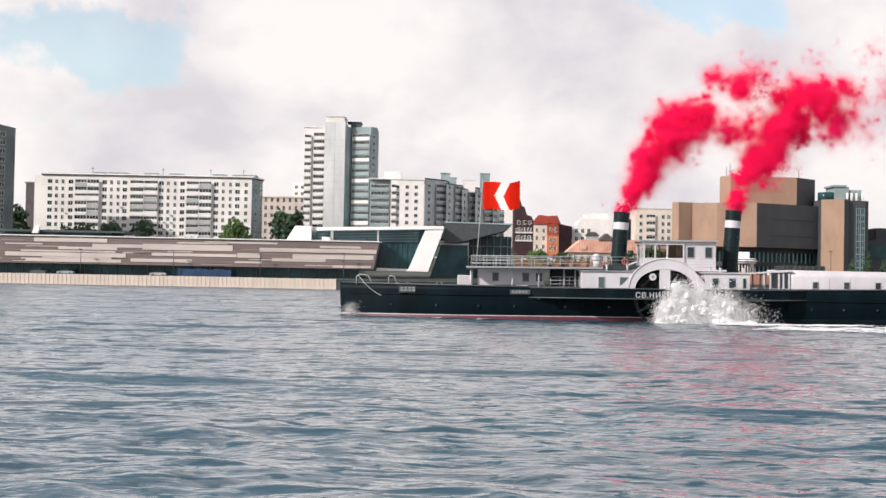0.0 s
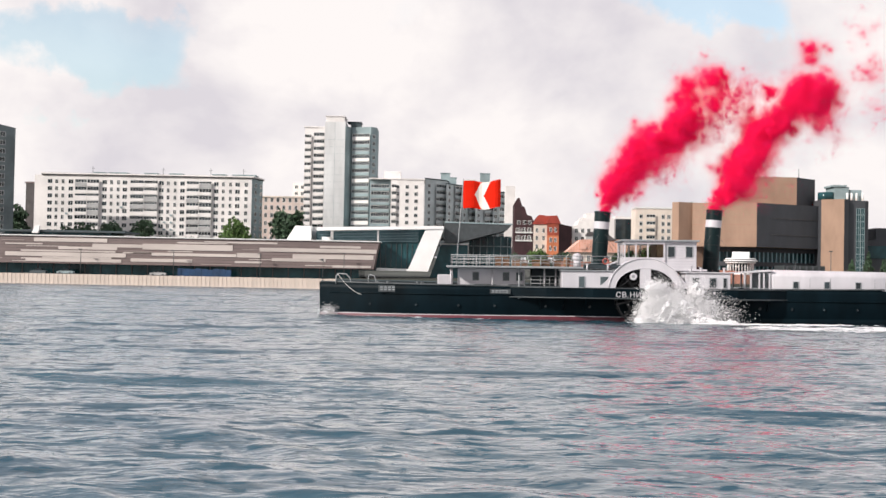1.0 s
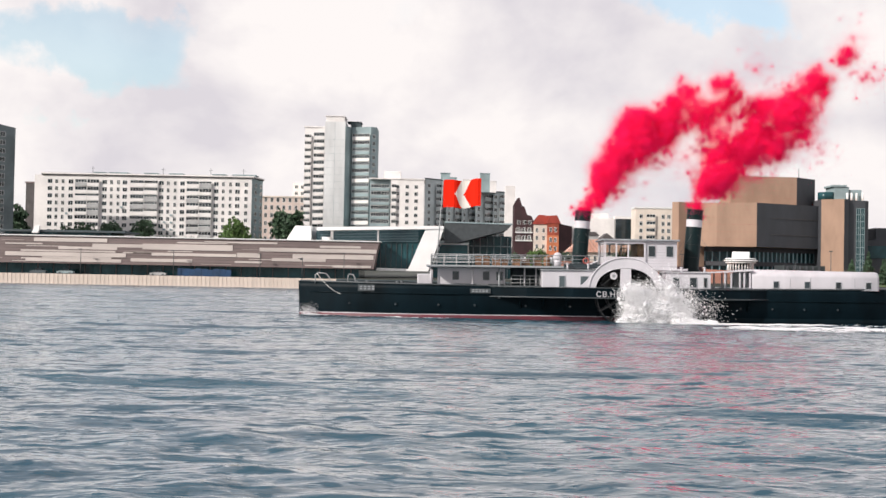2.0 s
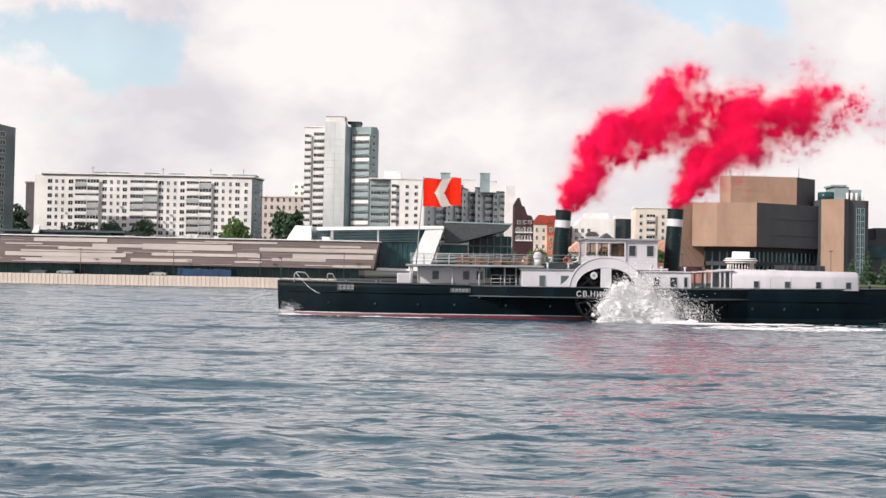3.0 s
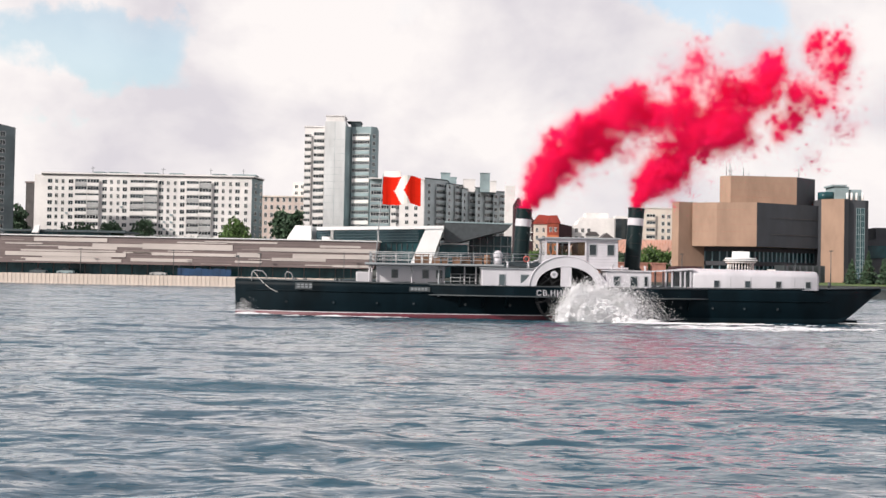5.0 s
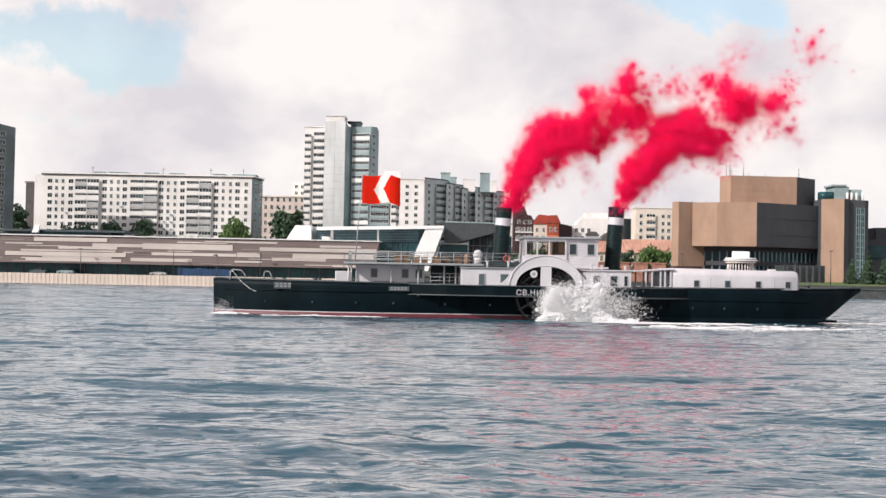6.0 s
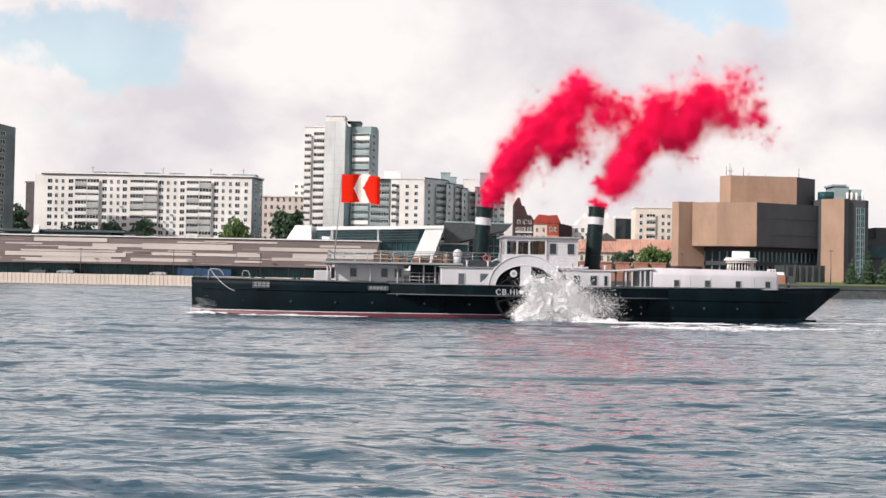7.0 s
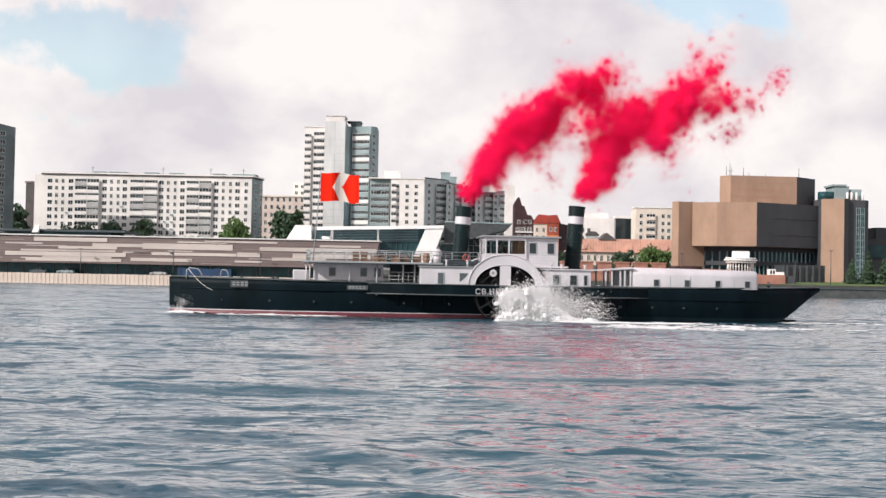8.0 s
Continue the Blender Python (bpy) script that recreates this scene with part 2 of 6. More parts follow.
    r = nt.nodes.new("ShaderNodeValToRGB")
    r.color_ramp.elements[0].position, r.color_ramp.elements[0].color = 0.35, (0.012, 0.046, 0.070, 1)
    r.color_ramp.elements[1].position, r.color_ramp.elements[1].color = 0.65, (0.028, 0.080, 0.110, 1)
    nt.links.new(big.outputs["Fac"], r.inputs[0])
    nt.links.new(r.outputs[0], p.inputs["Base Color"])
    return m


M["water"] = water_mat()


def foam_mat():
    """White froth: bright, and lit through."""
    m = mat("foam", (0.96, 0.955, 0.965), 0.8, vary=0.04, scale=1.5, bump=0.03, bscale=9.0, spec=0.2)
    nt = m.node_tree
    p, o = nt.nodes["Principled BSDF"], nt.nodes["Material Output"]
    tl, mx = nt.nodes.new("ShaderNodeBsdfTranslucent"), nt.nodes.new("ShaderNodeMixShader")
    tl.inputs["Color"].default_value = (0.96, 0.955, 0.965, 1)
    mx.inputs[0].default_value = 0.2
    nt.links.new(p.outputs[0], mx.inputs[1])
    nt.links.new(tl.outputs[0], mx.inputs[2])
    nt.links.new(mx.outputs[0], o.inputs[0])
    return m


M["foam"] = foam_mat()

# ---- shape helpers ----


def box(bm, x0, x1, y0, y1, z0, z1, mi=0, bevel=0.0):
    vs = [bm.verts.new(p) for p in ((x0, y0, z0), (x1, y0, z0), (x1, y1, z0), (x0, y1, z0),
                                    (x0, y0, z1), (x1, y0, z1), (x1, y1, z1), (x0, y1, z1))]
    fs = []
    for q in ((0, 3, 2, 1), (4, 5, 6, 7), (0, 1, 5, 4), (1, 2, 6, 5), (2, 3, 7, 6), (3, 0, 4, 7)):
        f = bm.faces.new([vs[i] for i in q])
        f.material_index = mi
        fs.append(f)
    if bevel:
        es = {e for f in fs for e in f.edges}
        bmesh.ops.bevel(bm, geom=list(es), offset=bevel, segments=2, affect="EDGES", profile=0.5)


def prism(bm, plan, z0, z1, mi=0):
    """A solid over a plan, counter-clockwise seen from above. z0 and z1: numbers, or one for each corner."""
    n = len(plan)
    a = z0 if isinstance(z0, (list, tuple)) else [z0] * n
    b = z1 if isinstance(z1, (list, tuple)) else [z1] * n
    lo = [bm.verts.new((p[0], p[1], h)) for p, h in zip(plan, a)]
    hi = [bm.verts.new((p[0], p[1], h)) for p, h in zip(plan, b)]
    for f in [lo[::-1], hi] + [[lo[i], lo[(i + 1) % n], hi[(i + 1) % n], hi[i]] for i in range(n)]:
        bm.faces.new(f).material_index = mi


def slab(bm, outline, y0, y1, mi=0):
    """A solid with its outline in x and z, counter-clockwise seen from the river, between two depths."""
    n = len(outline)
    a = [bm.verts.new((p[0], y0, p[1])) for p in outline]
    b = [bm.verts.new((p[0], y1, p[1])) for p in outline]
    for f in [a, b[::-1]] + [[a[(i + 1) % n], a[i], b[i], b[(i + 1) % n]] for i in range(n)]:
        bm.faces.new(f).material_index = mi


def rod(bm, p, q, r0, r1=None, seg=8, mi=0, caps=True):
    p, q = Vector(p), Vector(q)
    r1 = r0 if r1 is None else r1
    turn = (q - p).to_track_quat("Z", "Y")
    rings = []
    for c, r in ((p, r0), (q, r1)):
        rings.append([bm.verts.new(c + turn @ Vector((r * math.cos(2 * math.pi * i / seg), r * math.sin(2 * math.pi * i / seg), 0)))
                      for i in range(seg)])
    for i in range(seg):
        f = bm.faces.new((rings[0][i], rings[0][(i + 1) % seg], rings[1][(i + 1) % seg], rings[1][i]))
        f.material_index, f.smooth = mi, True
    if caps:
        bm.faces.new(rings[0][::-1]).material_index = mi
        bm.faces.new(rings[1]).material_index = mi


def tube(bm, pts, r, seg=6, mi=0):
    """One bent bar along the points."""
    pts = [Vector(p) for p in pts]
    rings = []
    for i, p in enumerate(pts):
        d = pts[min(i + 1, len(pts) - 1)] - pts[max(i - 1, 0)]
        if d.length < 1e-9:
            d = Vector((1, 0, 0))
        side = d.cross(Vector((0, 1, 0.013))).normalized() if abs(d.normalized().y) < 0.9 else d.cross(Vector((1, 0, 0))).normalized()
        up = d.cross(side).normalized()
        rings.append([bm.verts.new(p + (side * math.cos(2 * math.pi * k / seg) + up * math.sin(2 * math.pi * k / seg)) * r) for k in range(seg)])
    for a, b in zip(rings, rings[1:]):
        for k in range(seg):
            f = bm.faces.new((a[k], a[(k + 1) % seg], b[(k + 1) % seg], b[k]))
            f.material_index, f.smooth = mi, True
    for e in (rings[0], rings[-1]):
        bm.faces.new(e).material_index = mi


def mesh_of(name, bm, *mats):
    bmesh.ops.recalc_face_normals(bm, faces=bm.faces)
    me = bpy.data.meshes.new(name)
    bm.to_mesh(me)
    bm.free()
    for m in mats:
        me.materials.append(M[m] if isinstance(m, str) else m)
    return me


def part(name, bm, material, parent, label=""):
    mats = material if isinstance(material, (list, tuple)) else [material]
    ob = new(name, mesh_of(name, bm, *mats))
    ob.parent = parent
    return tagged(ob, label)


def put(name, me, parent, m):
    """One more piece on a shared mesh."""
    glazing = None
    if isinstance(me, tuple):
        me, glazing, up = me
    ob = new(name, me)
    ob.parent = parent
    ob.matrix_basis = m
    if glazing:
        g = new("glazing", glazing)
        g.parent = ob
        g.matrix_basis = Matrix.Translation((0, -0.76, up))
    return ob


def thing(name, label, category, m=None, group="", kind=""):
    ob = new(name)
    ob.empty_display_size = 0.5
    if m is not None:
        ob.matrix_basis = m
    return tagged(ob, label, category, group, kind)


def structure(name, bm, material, label=""):
    mats = material if isinstance(material, (list, tuple)) else [material]
    return tagged(new(name, mesh_of(name, bm, *mats)), label, "", "", "structure")


def along(p, q):
    """The pose of a facade that runs from p to q in plan: x along it, -y out of it towards the river side."""
    d = Vector((q[0] - p[0], q[1] - p[1], 0))
    return Matrix.Translation((p[0], p[1], 0)) @ Matrix.Rotation(math.atan2(d.y, d.x), 4, "Z"), d.length


_win = {}


def window_mesh(w, h, frame_m="frame_white", glass="glass_dark", bars=1):
    key = (round(w, 2), round(h, 2), frame_m, glass, bars)
    if key not in _win:
        bm = bmesh.new()
        t = 0.10
        n = bars + 1
        xs = [-w / 2]
        for i in range(n):
            xs += [-w / 2 + w * i / n + t, -w / 2 + w * (i + 1) / n - t * (i == n - 1)]
        xs.append(w / 2)
        zs = [-t, 0.0, h, h + t]
        front = [[bm.verts.new((x, -0.08, z)) for x in xs] for z in zs]
        for r in range(3):
            for c in range(len(xs) - 1):
                if r == 1 and c % 2 == 1:
                    q = [front[1][c], front[1][c + 1], front[2][c + 1], front[2][c]]
                    d = [bm.verts.new((v.co.x, -0.02, v.co.z)) for v in q]
                    for i in range(4):
                        bm.faces.new((q[i], q[(i + 1) % 4], d[(i + 1) % 4], d[i]))
                    bm.faces.new(d).material_index = 1
                elif xs[c + 1] - xs[c] > 1e-6:
                    bm.faces.new((front[r][c], front[r][c + 1], front[r + 1][c + 1], front[r + 1][c]))
        rim = [front[0][0], front[0][-1], front[3][-1], front[3][0]]
        back = [bm.verts.new((v.co.x, 0.03, v.co.z)) for v in rim]
        for i in range(4):
            bm.faces.new((rim[i], back[i], back[(i + 1) % 4], rim[(i + 1) % 4]))
        _win[key] = mesh_of("window", bm, frame_m, glass)
    return _win[key]


def window_row(parent, p, q, xs, zs, w, h, **kw):
    m, _ = along(p, q)
    me = window_mesh(w, h, **kw)
    for z in zs:
        for x in xs:
            put("window", me, parent, m @ Matrix.Translation((x, 0, z)))


_bal = {}


def balcony_mesh(w, h, open_part, par="panel_white", bay=1.1):
    """A loggia front: floor slab and solid parapet in one, and the glazing over it."""
    key = (round(w, 2), h, open_part, par)
    if key not in _bal:
        bm = bmesh.new()
        prof = ((0.02, -0.12), (-0.9, -0.12), (-0.9, h * open_part), (-0.78, h * open_part), (-0.78, 0.05), (0.02, 0.05))
        a = [bm.verts.new((-w / 2, y, z)) for y, z in prof]
        b = [bm.verts.new((w / 2, y, z)) for y, z in prof]
        bm.faces.new(a)
        bm.faces.new(b[::-1])
        for i in range(6):
            bm.faces.new((a[i], a[(i + 1) % 6], b[(i + 1) % 6], b[i]))
        n = max(2, round(w / bay))
        _bal[key] = (mesh_of("balcony", bm, par), window_mesh(w, h * (0.90 - open_part), bars=n - 1), h * open_part + 0.1)
    return _bal[key]


def tree(name, x, y, z, h, w, leaf, label, seed, n=700, conifer=False):
    rnd = random.Random(seed)
    t = thing(name, label, "tree", pose(x, y, z))
    bm = bmesh.new()
    rod(bm, (0, 0, -0.3), (0.1, 0, h * 0.45), h * 0.03, h * 0.018)
    for i in range(7):
        a = rnd.uniform(0, 6.28)
        z0 = h * rnd.uniform(0.2, 0.5)
        rod(bm, (0.05, 0, z0), (math.cos(a) * w * 0.33, math.sin(a) * w * 0.33, z0 + h * rnd.uniform(0.12, 0.3)), h * 0.012, h * 0.004, 5)
    if conifer:
        rod(bm, (0.1, 0, h * 0.45), (0, 0, h * 0.97), h * 0.018, h * 0.003)
    part("trunk", bm, "bark", t)
    verts, faces = [], []
    clumps = [(rnd.uniform(0, 6.28), math.sqrt(rnd.random()), rnd.random()) for _ in range(26)]
    n = n if conifer else int(n * 1.8)
    for i in range(n):
        if conifer:
            u = rnd.random() ** 0.7
            zz = h * (0.97 - 0.88 * u)
            a = rnd.uniform(0, 6.28)
            tier = 0.75 + 0.25 * math.sin(zz * 6.0 / max(h, 1) * 6.28)
            rr = w / 2 * u * tier * rnd.uniform(0.55, 1.08)
            c = Vector((math.cos(a) * rr, math.sin(a) * rr, zz - rr * 0.2))
        else:
            a, rr, u = rnd.choice(clumps)
            c = Vector((math.cos(a) * rr * w * 0.36, math.sin(a) * rr * w * 0.36, h * (0.22 + 0.64 * u * (1 - 0.35 * rr))))
            d = Vector((rnd.gauss(0, 1), rnd.gauss(0, 1), rnd.gauss(0, 0.8))).normalized()
            c += d * (min(w, h) * rnd.uniform(0.10, 0.20))
        s = rnd.uniform(0.5, 1.3) * max(w, h) * 0.032
        q = Euler((rnd.uniform(0, 6.28), rnd.uniform(0, 6.28), rnd.uniform(0, 6.28))).to_matrix()
        b = len(verts)
        for v in ((-1, -0.5, 0), (0, -0.75, 0.25), (1, -0.4, 0), (0.9, 0.5, 0.1), (0, 0.8, -0.2), (-0.8, 0.5, 0.1)):
            verts.append(c + q @ (Vector(v) * s))
        faces += [(b, b + 1, b + 2, b + 3), (b, b + 3, b + 4, b + 5)]
    me = bpy.data.meshes.new("crown")
    me.from_pydata(verts, [], faces)
    me.materials.append(M[leaf])
    ob = new("crown", me)
    ob.parent = t
    return t

# ---- ground, quays ----
QUAY = 312.0


def ground():
    bm = bmesh.new()
    # one sheet: the terrace behind the quay wall, a bank, then the upper town and on to the horizon
    ys = (QUAY + 0.6, 334, 352, 400, 430, 700, 3500)
    zl = (2.5, 2.7, 3.2, 12.0, 15.0, 17.0, 17.0)
    zr = (3.3, 3.5, 3.7, 6.0, 8.6, 13.0, 17.0)
    xs = (-3000, -400, -150, -40, 10, 40, 70, 110, 200, 500, 3000)
    grid = [[bm.verts.new((x, y, a if x < 0 else b)) for x in xs] for y, a, b in zip(ys, zl, zr)]
    for i in range(len(ys) - 1):
        for j in range(len(xs) - 1):
            bm.faces.new((grid[i][j], grid[i][j + 1], grid[i + 1][j + 1], grid[i + 1][j]))
    # skirt down to the river bed
    low = [bm.verts.new((x, QUAY + 0.6, -3)) for x in xs]
    for j in range(len(xs) - 1):
        bm.faces.new((low[j], low[j + 1], grid[0][j + 1], grid[0][j]))
    structure("ground", bm, "earth", "grey earth bank rising to the town")


def quay_wall():
    bm = bmesh.new()
    box(bm, -400, -27.2, QUAY + 0.05, QUAY + 0.62, -2.5, 2.45)
    wall = structure("quay_wall_west", bm, "dark_stone", "pale ribbed concrete quay wall along the river")
    bm = bmesh.new()
    box(bm, -0.50, 0.50, -0.12, 0.02, -1.5, 2.60)
    panel = mesh_of("wall_panel", bm, "concrete")
    bm = bmesh.new()
    box(bm, -0.07, 0.07, -0.20, 0.0, -1.5, 2.62)
    rib = mesh_of("wall_rib", bm, "concrete")
    for i in range(84):
        x = -27.8 - 1.08 * i
        put("wall_panel", panel, wall, Matrix.Translation((x, QUAY, 0.02 * math.sin(i * 2.3))))
        put("wall_rib", rib, wall, Matrix.Translation((x + 0.54, QUAY, 0)))
    bm = bmesh.new()
    box(bm, -27.2, 500, QUAY + 0.05, QUAY + 0.62, -2.5, 2.3)
    box(bm, -27.2, 500, QUAY - 0.25, QUAY + 0.65, 2.3, 2.6, 1)
    structure("quay_wall_east", bm, ("dark_stone", "panel_dark"), "dark stone quay wall with a flat coping")
    bm = bmesh.new()
    prism(bm, [(88, QUAY + 0.7), (220, QUAY + 0.7), (220, 336), (88, 336)], 3.0, [3.3, 3.3, 4.1, 4.1])
    structure("lawn", bm, "lawn", "mown green lawn before the museum")
    bm = bmesh.new()
    for k in range(26):
        x = 90 + k * 2.4
        rod(bm, (x, QUAY + 0.1, 2.6), (x, QUAY + 0.1, 3.6), 0.05, seg=6)
    for z in (3.1, 3.6):
        rod(bm, (90, QUAY + 0.1, z), (150, QUAY + 0.1, z), 0.035, seg=6)
    f = thing("quay_railing", "dark steel railing along the quay edge", "railing")
    part("rails", bm, "steel_dark", f)


ground()
quay_wall()

# ---- the clad riverside hall ----


def riverside_hall():
    t = thing("riverside_hall", "long low hall clad in brown and pale grey boards", "building")
    x1 = -16.6
    bm = bmesh.new()
    slab(bm, [(-190, 5.3), (-18.0, 5.3), (x1, 12.35), (-190, 12.35)], 316, 345)
    part("cladding", bm, "brown_clad", t)
    bm = bmesh.new()
    box(bm, -190, x1 + 0.3, 315.6, 345.4, 12.35, 12.62)
    part("roof_edge", bm, "frame_white", t)
    bm = bmesh.new()
    box(bm, -190, -22, 319, 344, 2.4, 5.3)
    part("glazed_ground_floor", bm, "glass_teal", t)
    bm = bmesh.new()
    box(bm, -0.15, 0.15, -0.1, 0.1, 2.4, 5.3)
    post = mesh_of("mullion", bm, "steel_dark")
    for i in range(30):
        put("mullion", post, t, Matrix.Translation((-24 - 4.1 * i, 318.9, 0)))
    # pale boards: start, end, lower edge, height
    boards = ((-106.2, -87.2, 10.9, 1.0), (-113.6, -104, 10.1, 0.35), (-99.8, -84.6, 9.0, 0.7), (-91, -78, 9.7, 0.85),
              (-78, -54.6, 9.3, 1.5), (-109.6, -85, 8.3, 0.45), (-113.6, -82.3, 7.1, 1.05), (-104, -86, 6.5, 0.55),
              (-108.3, -83.4, 5.75, 0.8), (-81, -65, 6.1, 0.85), (-75.6, -53.6, 7.75, 0.75), (-62, -43, 11.3, 0.45),
              (-47.6, -17.2, 9.35, 1.0), (-32, -21.4, 10.6, 0.55), (-53.4, -47.3, 7.7, 1.15), (-54, -47, 6.25, 0.5),
              (-44.4, -30.4, 6.9, 0.8), (-39, -18, 7.7, 1.15), (-28.6, -18.6, 5.55, 0.6), (-69, -56, 11.05, 0.4),
              (-135, -117, 7.4, 1.0), (-140, -118, 10.4, 0.8))
    for a, b, z, h in boards:
        bm = bmesh.new()
        lean = (x1 + 18.0) / 7.05
        e = min(b, -18.0 + (z - 5.3) * lean - 0.05)
        box(bm, a, e, 315.86, 316.02, z, z + h)
        part("board", bm, "pale_clad", t)
    # narrow boards between the wide ones
    rnd = random.Random(21)
    for i in range(34):
        a, z = rnd.uniform(-130, -32), 5.5 + 0.78 * rnd.randrange(9) + rnd.uniform(0.06, 0.40)
        if any(p0 - 1 < a < p1 + 1 and z0 - 0.3 < z < z0 + hh + 0.05 for p0, p1, z0, hh in boards):
            continue
        bm = bmesh.new()
        box(bm, a, a + rnd.uniform(5, 14), 315.90, 316.02, z, z + rnd.uniform(0.14, 0.30))
        part("narrow_board", bm, rnd.choice(("pale_clad", "mid_clad", "mid_clad")), t)
    # thin joints between the dark boards
    bm = bmesh.new()
    for k in range(1, 9):
        box(bm, -190, -17.9, 315.96, 316.02, 5.3 + k * 0.78 - 0.03, 5.3 + k * 0.78 + 0.03)
    part("joints", bm, "dark_roof", t)
    # blue sheets standing in for a blue object, and cars, under the overhang
    b = thing("blue_sheet_row", "row of blue sheets standing in for a blue object on the quay", "fence")
    for i in range(9):
        bm = bmesh.new()
        box(bm, -68.5 + i * 1.55, -68.5 + i * 1.55 + 1.5, 314.6, 314.75 + 0.05 * (i % 2), 2.5, 4.6 - 0.1 * (i % 3))
        part("sheet", bm, "blue_sheet", b)
    for i, (x, c) in enumerate(((-104.5, "panel_dark"), (-97.5, "panel_grey_and_shade"), (-73.5, "panel_shade"))):
        car(x, 315.0, 2.45, c)
    for x, h in ((-93.2, 6.6), (-69.3, 6.6), (-25.4, 6.8), (-47, 6.2)):
        bm = bmesh.new()
        rod(bm, (x, 313.4, 2.4), (x, 313.4, 2.4 + h), 0.11, 0.07)
        l = thing("street_lamp", "thin dark steel street lamp on the quay", "street lamp", group="quay lamps")
        part("pole", bm, "steel_dark", l)
        bm = bmesh.new()
        box(bm, x - 0.75, x + 0.35, 313.2, 313.6, 2.4 + h, 2.55 + h)
        part("head", bm, "steel_dark", l)


def car(x, y, z, paint):
    t = thing("car", "small grey car parked on the quay", "car", group="parked cars")
    bm = bmesh.new()
    slab(bm, [(x - 2.1, z + 0.3), (x + 2.1, z + 0.3), (x + 2.1, z + 0.85), (x + 1.3, z + 0.95), (x - 1.0, z + 0.95), (x - 2.1, z + 0.75)], y - 0.85, y + 0.85)
    part("body", bm, paint, t)
    bm = bmesh.new()
    slab(bm, [(x - 1.0, z + 0.95), (x + 1.3, z + 0.95), (x + 0.8, z + 1.45), (x - 0.4, z + 1.45)], y - 0.75, y + 0.75)
    part("cabin", bm, "glass_dark", t)
    for dx in (-1.3, 1.3):
        for dy in (-0.87, 0.67):
            bm = bmesh.new()
            rod(bm, (x + dx, y + dy, z + 0.31), (x + dx, y + dy + 0.2, z + 0.31), 0.31, seg=12)
            part("wheel", bm, "steel_dark", t)


riverside_hall()

# ---- glass hall with the white band ----


def glass_hall():
    t = thing("glass_hall", "teal glass hall wrapped by a folded white band", "building")
    bm = bmesh.new()
    slab(bm, [(-33.8, 5.0), (-4, 5.0), (-0.8, 16.3), (-33.8, 16.0)], 324, 346)
    part("glass_body", bm, "glass_teal", t)
    bm = bmesh.new()
    slab(bm, [(-33.4, 15.4), (-33.4, 15.3), (0.15, 16.3), (0.15, 17.1), (-33.4, 16.15)], 320.5, 347)
    part("white_band", bm, "white_trim", t)
    bm = bmesh.new()
    slab(bm, [(-9.3, 5.0), (-3.85, 5.0), (0.15, 16.4), (-4.6, 16.4)], 320.8, 346)
    part("white_leg", bm, "white_trim", t)
    bm = bmesh.new()
    slab(bm, [(-41.8, 12.3), (-35.0, 12.3), (-35.0, 16.5), (-39.2, 16.5)], 322, 346)
    part("white_wedge", bm, "white_trim", t)
    bm = bmesh.new()
    slab(bm, [(-17.6, 5.0), (-9.2, 5.0), (-9.0, 5.55), (-17.3, 5.75)], 320.9, 346)
    part("sill_band", bm, "white_trim", t)
    bm = bmesh.new()
    box(bm, -17.55, -17.1, 323.2, 324.2, 10.5, 15.9)
    part("white_post", bm, "white_trim", t)
    bm = bmesh.new()
    box(bm, -32.2, -29.6, 323.0, 324.2, 12.9, 13.7)
    box(bm, -29.9, -29.2, 323.0, 324.2, 13.0, 16.1)
    part("white_bracket", bm, "white_trim", t)
    bm = bmesh.new()
    box(bm, 0, 27, -0.25, 0.1, -0.07, 0.07)
    lv = mesh_of("louvre", bm, "louvre")
    for i in range(8):
        put("louvre", lv, t, Matrix.Translation((-33.6, 323.85, 12.6 + i * 0.42)) @ Matrix.Rotation(-0.012, 4, "Y"))
    bm = bmesh.new()
    box(bm, -0.06, 0.06, -0.12, 0.1, 5.4, 12.3)
    mu = mesh_of("mullion", bm, "steel_dark")
    for i in range(7):
        put("mullion", mu, t, Matrix.Translation((-16.6 + i * 1.4, 323.9, 0)))
    # a lower glass wing with a pale roof edge, and the dark cantilevered canopy
    bm = bmesh.new()
    slab(bm, [(-3.5, 3.4), (7.0, 3.4), (6.6, 12.4), (-0.5, 12.4)], 329, 347)
    part("lower_wing", bm, "glass_teal", t)
    bm = bmesh.new()
    box(bm, -0.8, 6.9, 328.7, 347, 12.4, 12.75)
    part("wing_roof", bm, "white_trim", t)
    bm = bmesh.new()
    slab(bm, [(0.3, 12.9), (4.0, 12.9), (17.2, 16.6), (18.4, 18.0), (0.3, 18.2)], 327, 345)
    part("canopy", bm, "steel_dark", t, "dark teal cantilevered glass canopy")
    bm = bmesh.new()
    slab(bm, [(0.3, 18.22), (18.5, 18.02), (18.7, 18.35), (0.3, 18.6)], 326.8, 345.2)
    part("canopy_edge", bm, "panel_grey_and_shade", t)
    bm = bmesh.new()
    box(bm, 7.2, 19.0, 338, 350, 3.4, 15.2)
    part("dark_glazing", bm, "glass_teal", t)
    bm = bmesh.new()
    box(bm, -0.12, 0.12, -0.2, 0.1, 0, 11.4)
    pm = mesh_of("mullion", bm, "panel_grey_and_shade")
    for i in range(6):
        put("mullion", pm, t, Matrix.Translation((8.4 + i * 1.9, 337.9, 3.5)))
    bm = bmesh.new()
    box(bm, 0, 11.6, -0.2, 0.1, -0.1, 0.1)
    tm = mesh_of("transom", bm, "panel_grey_and_shade")
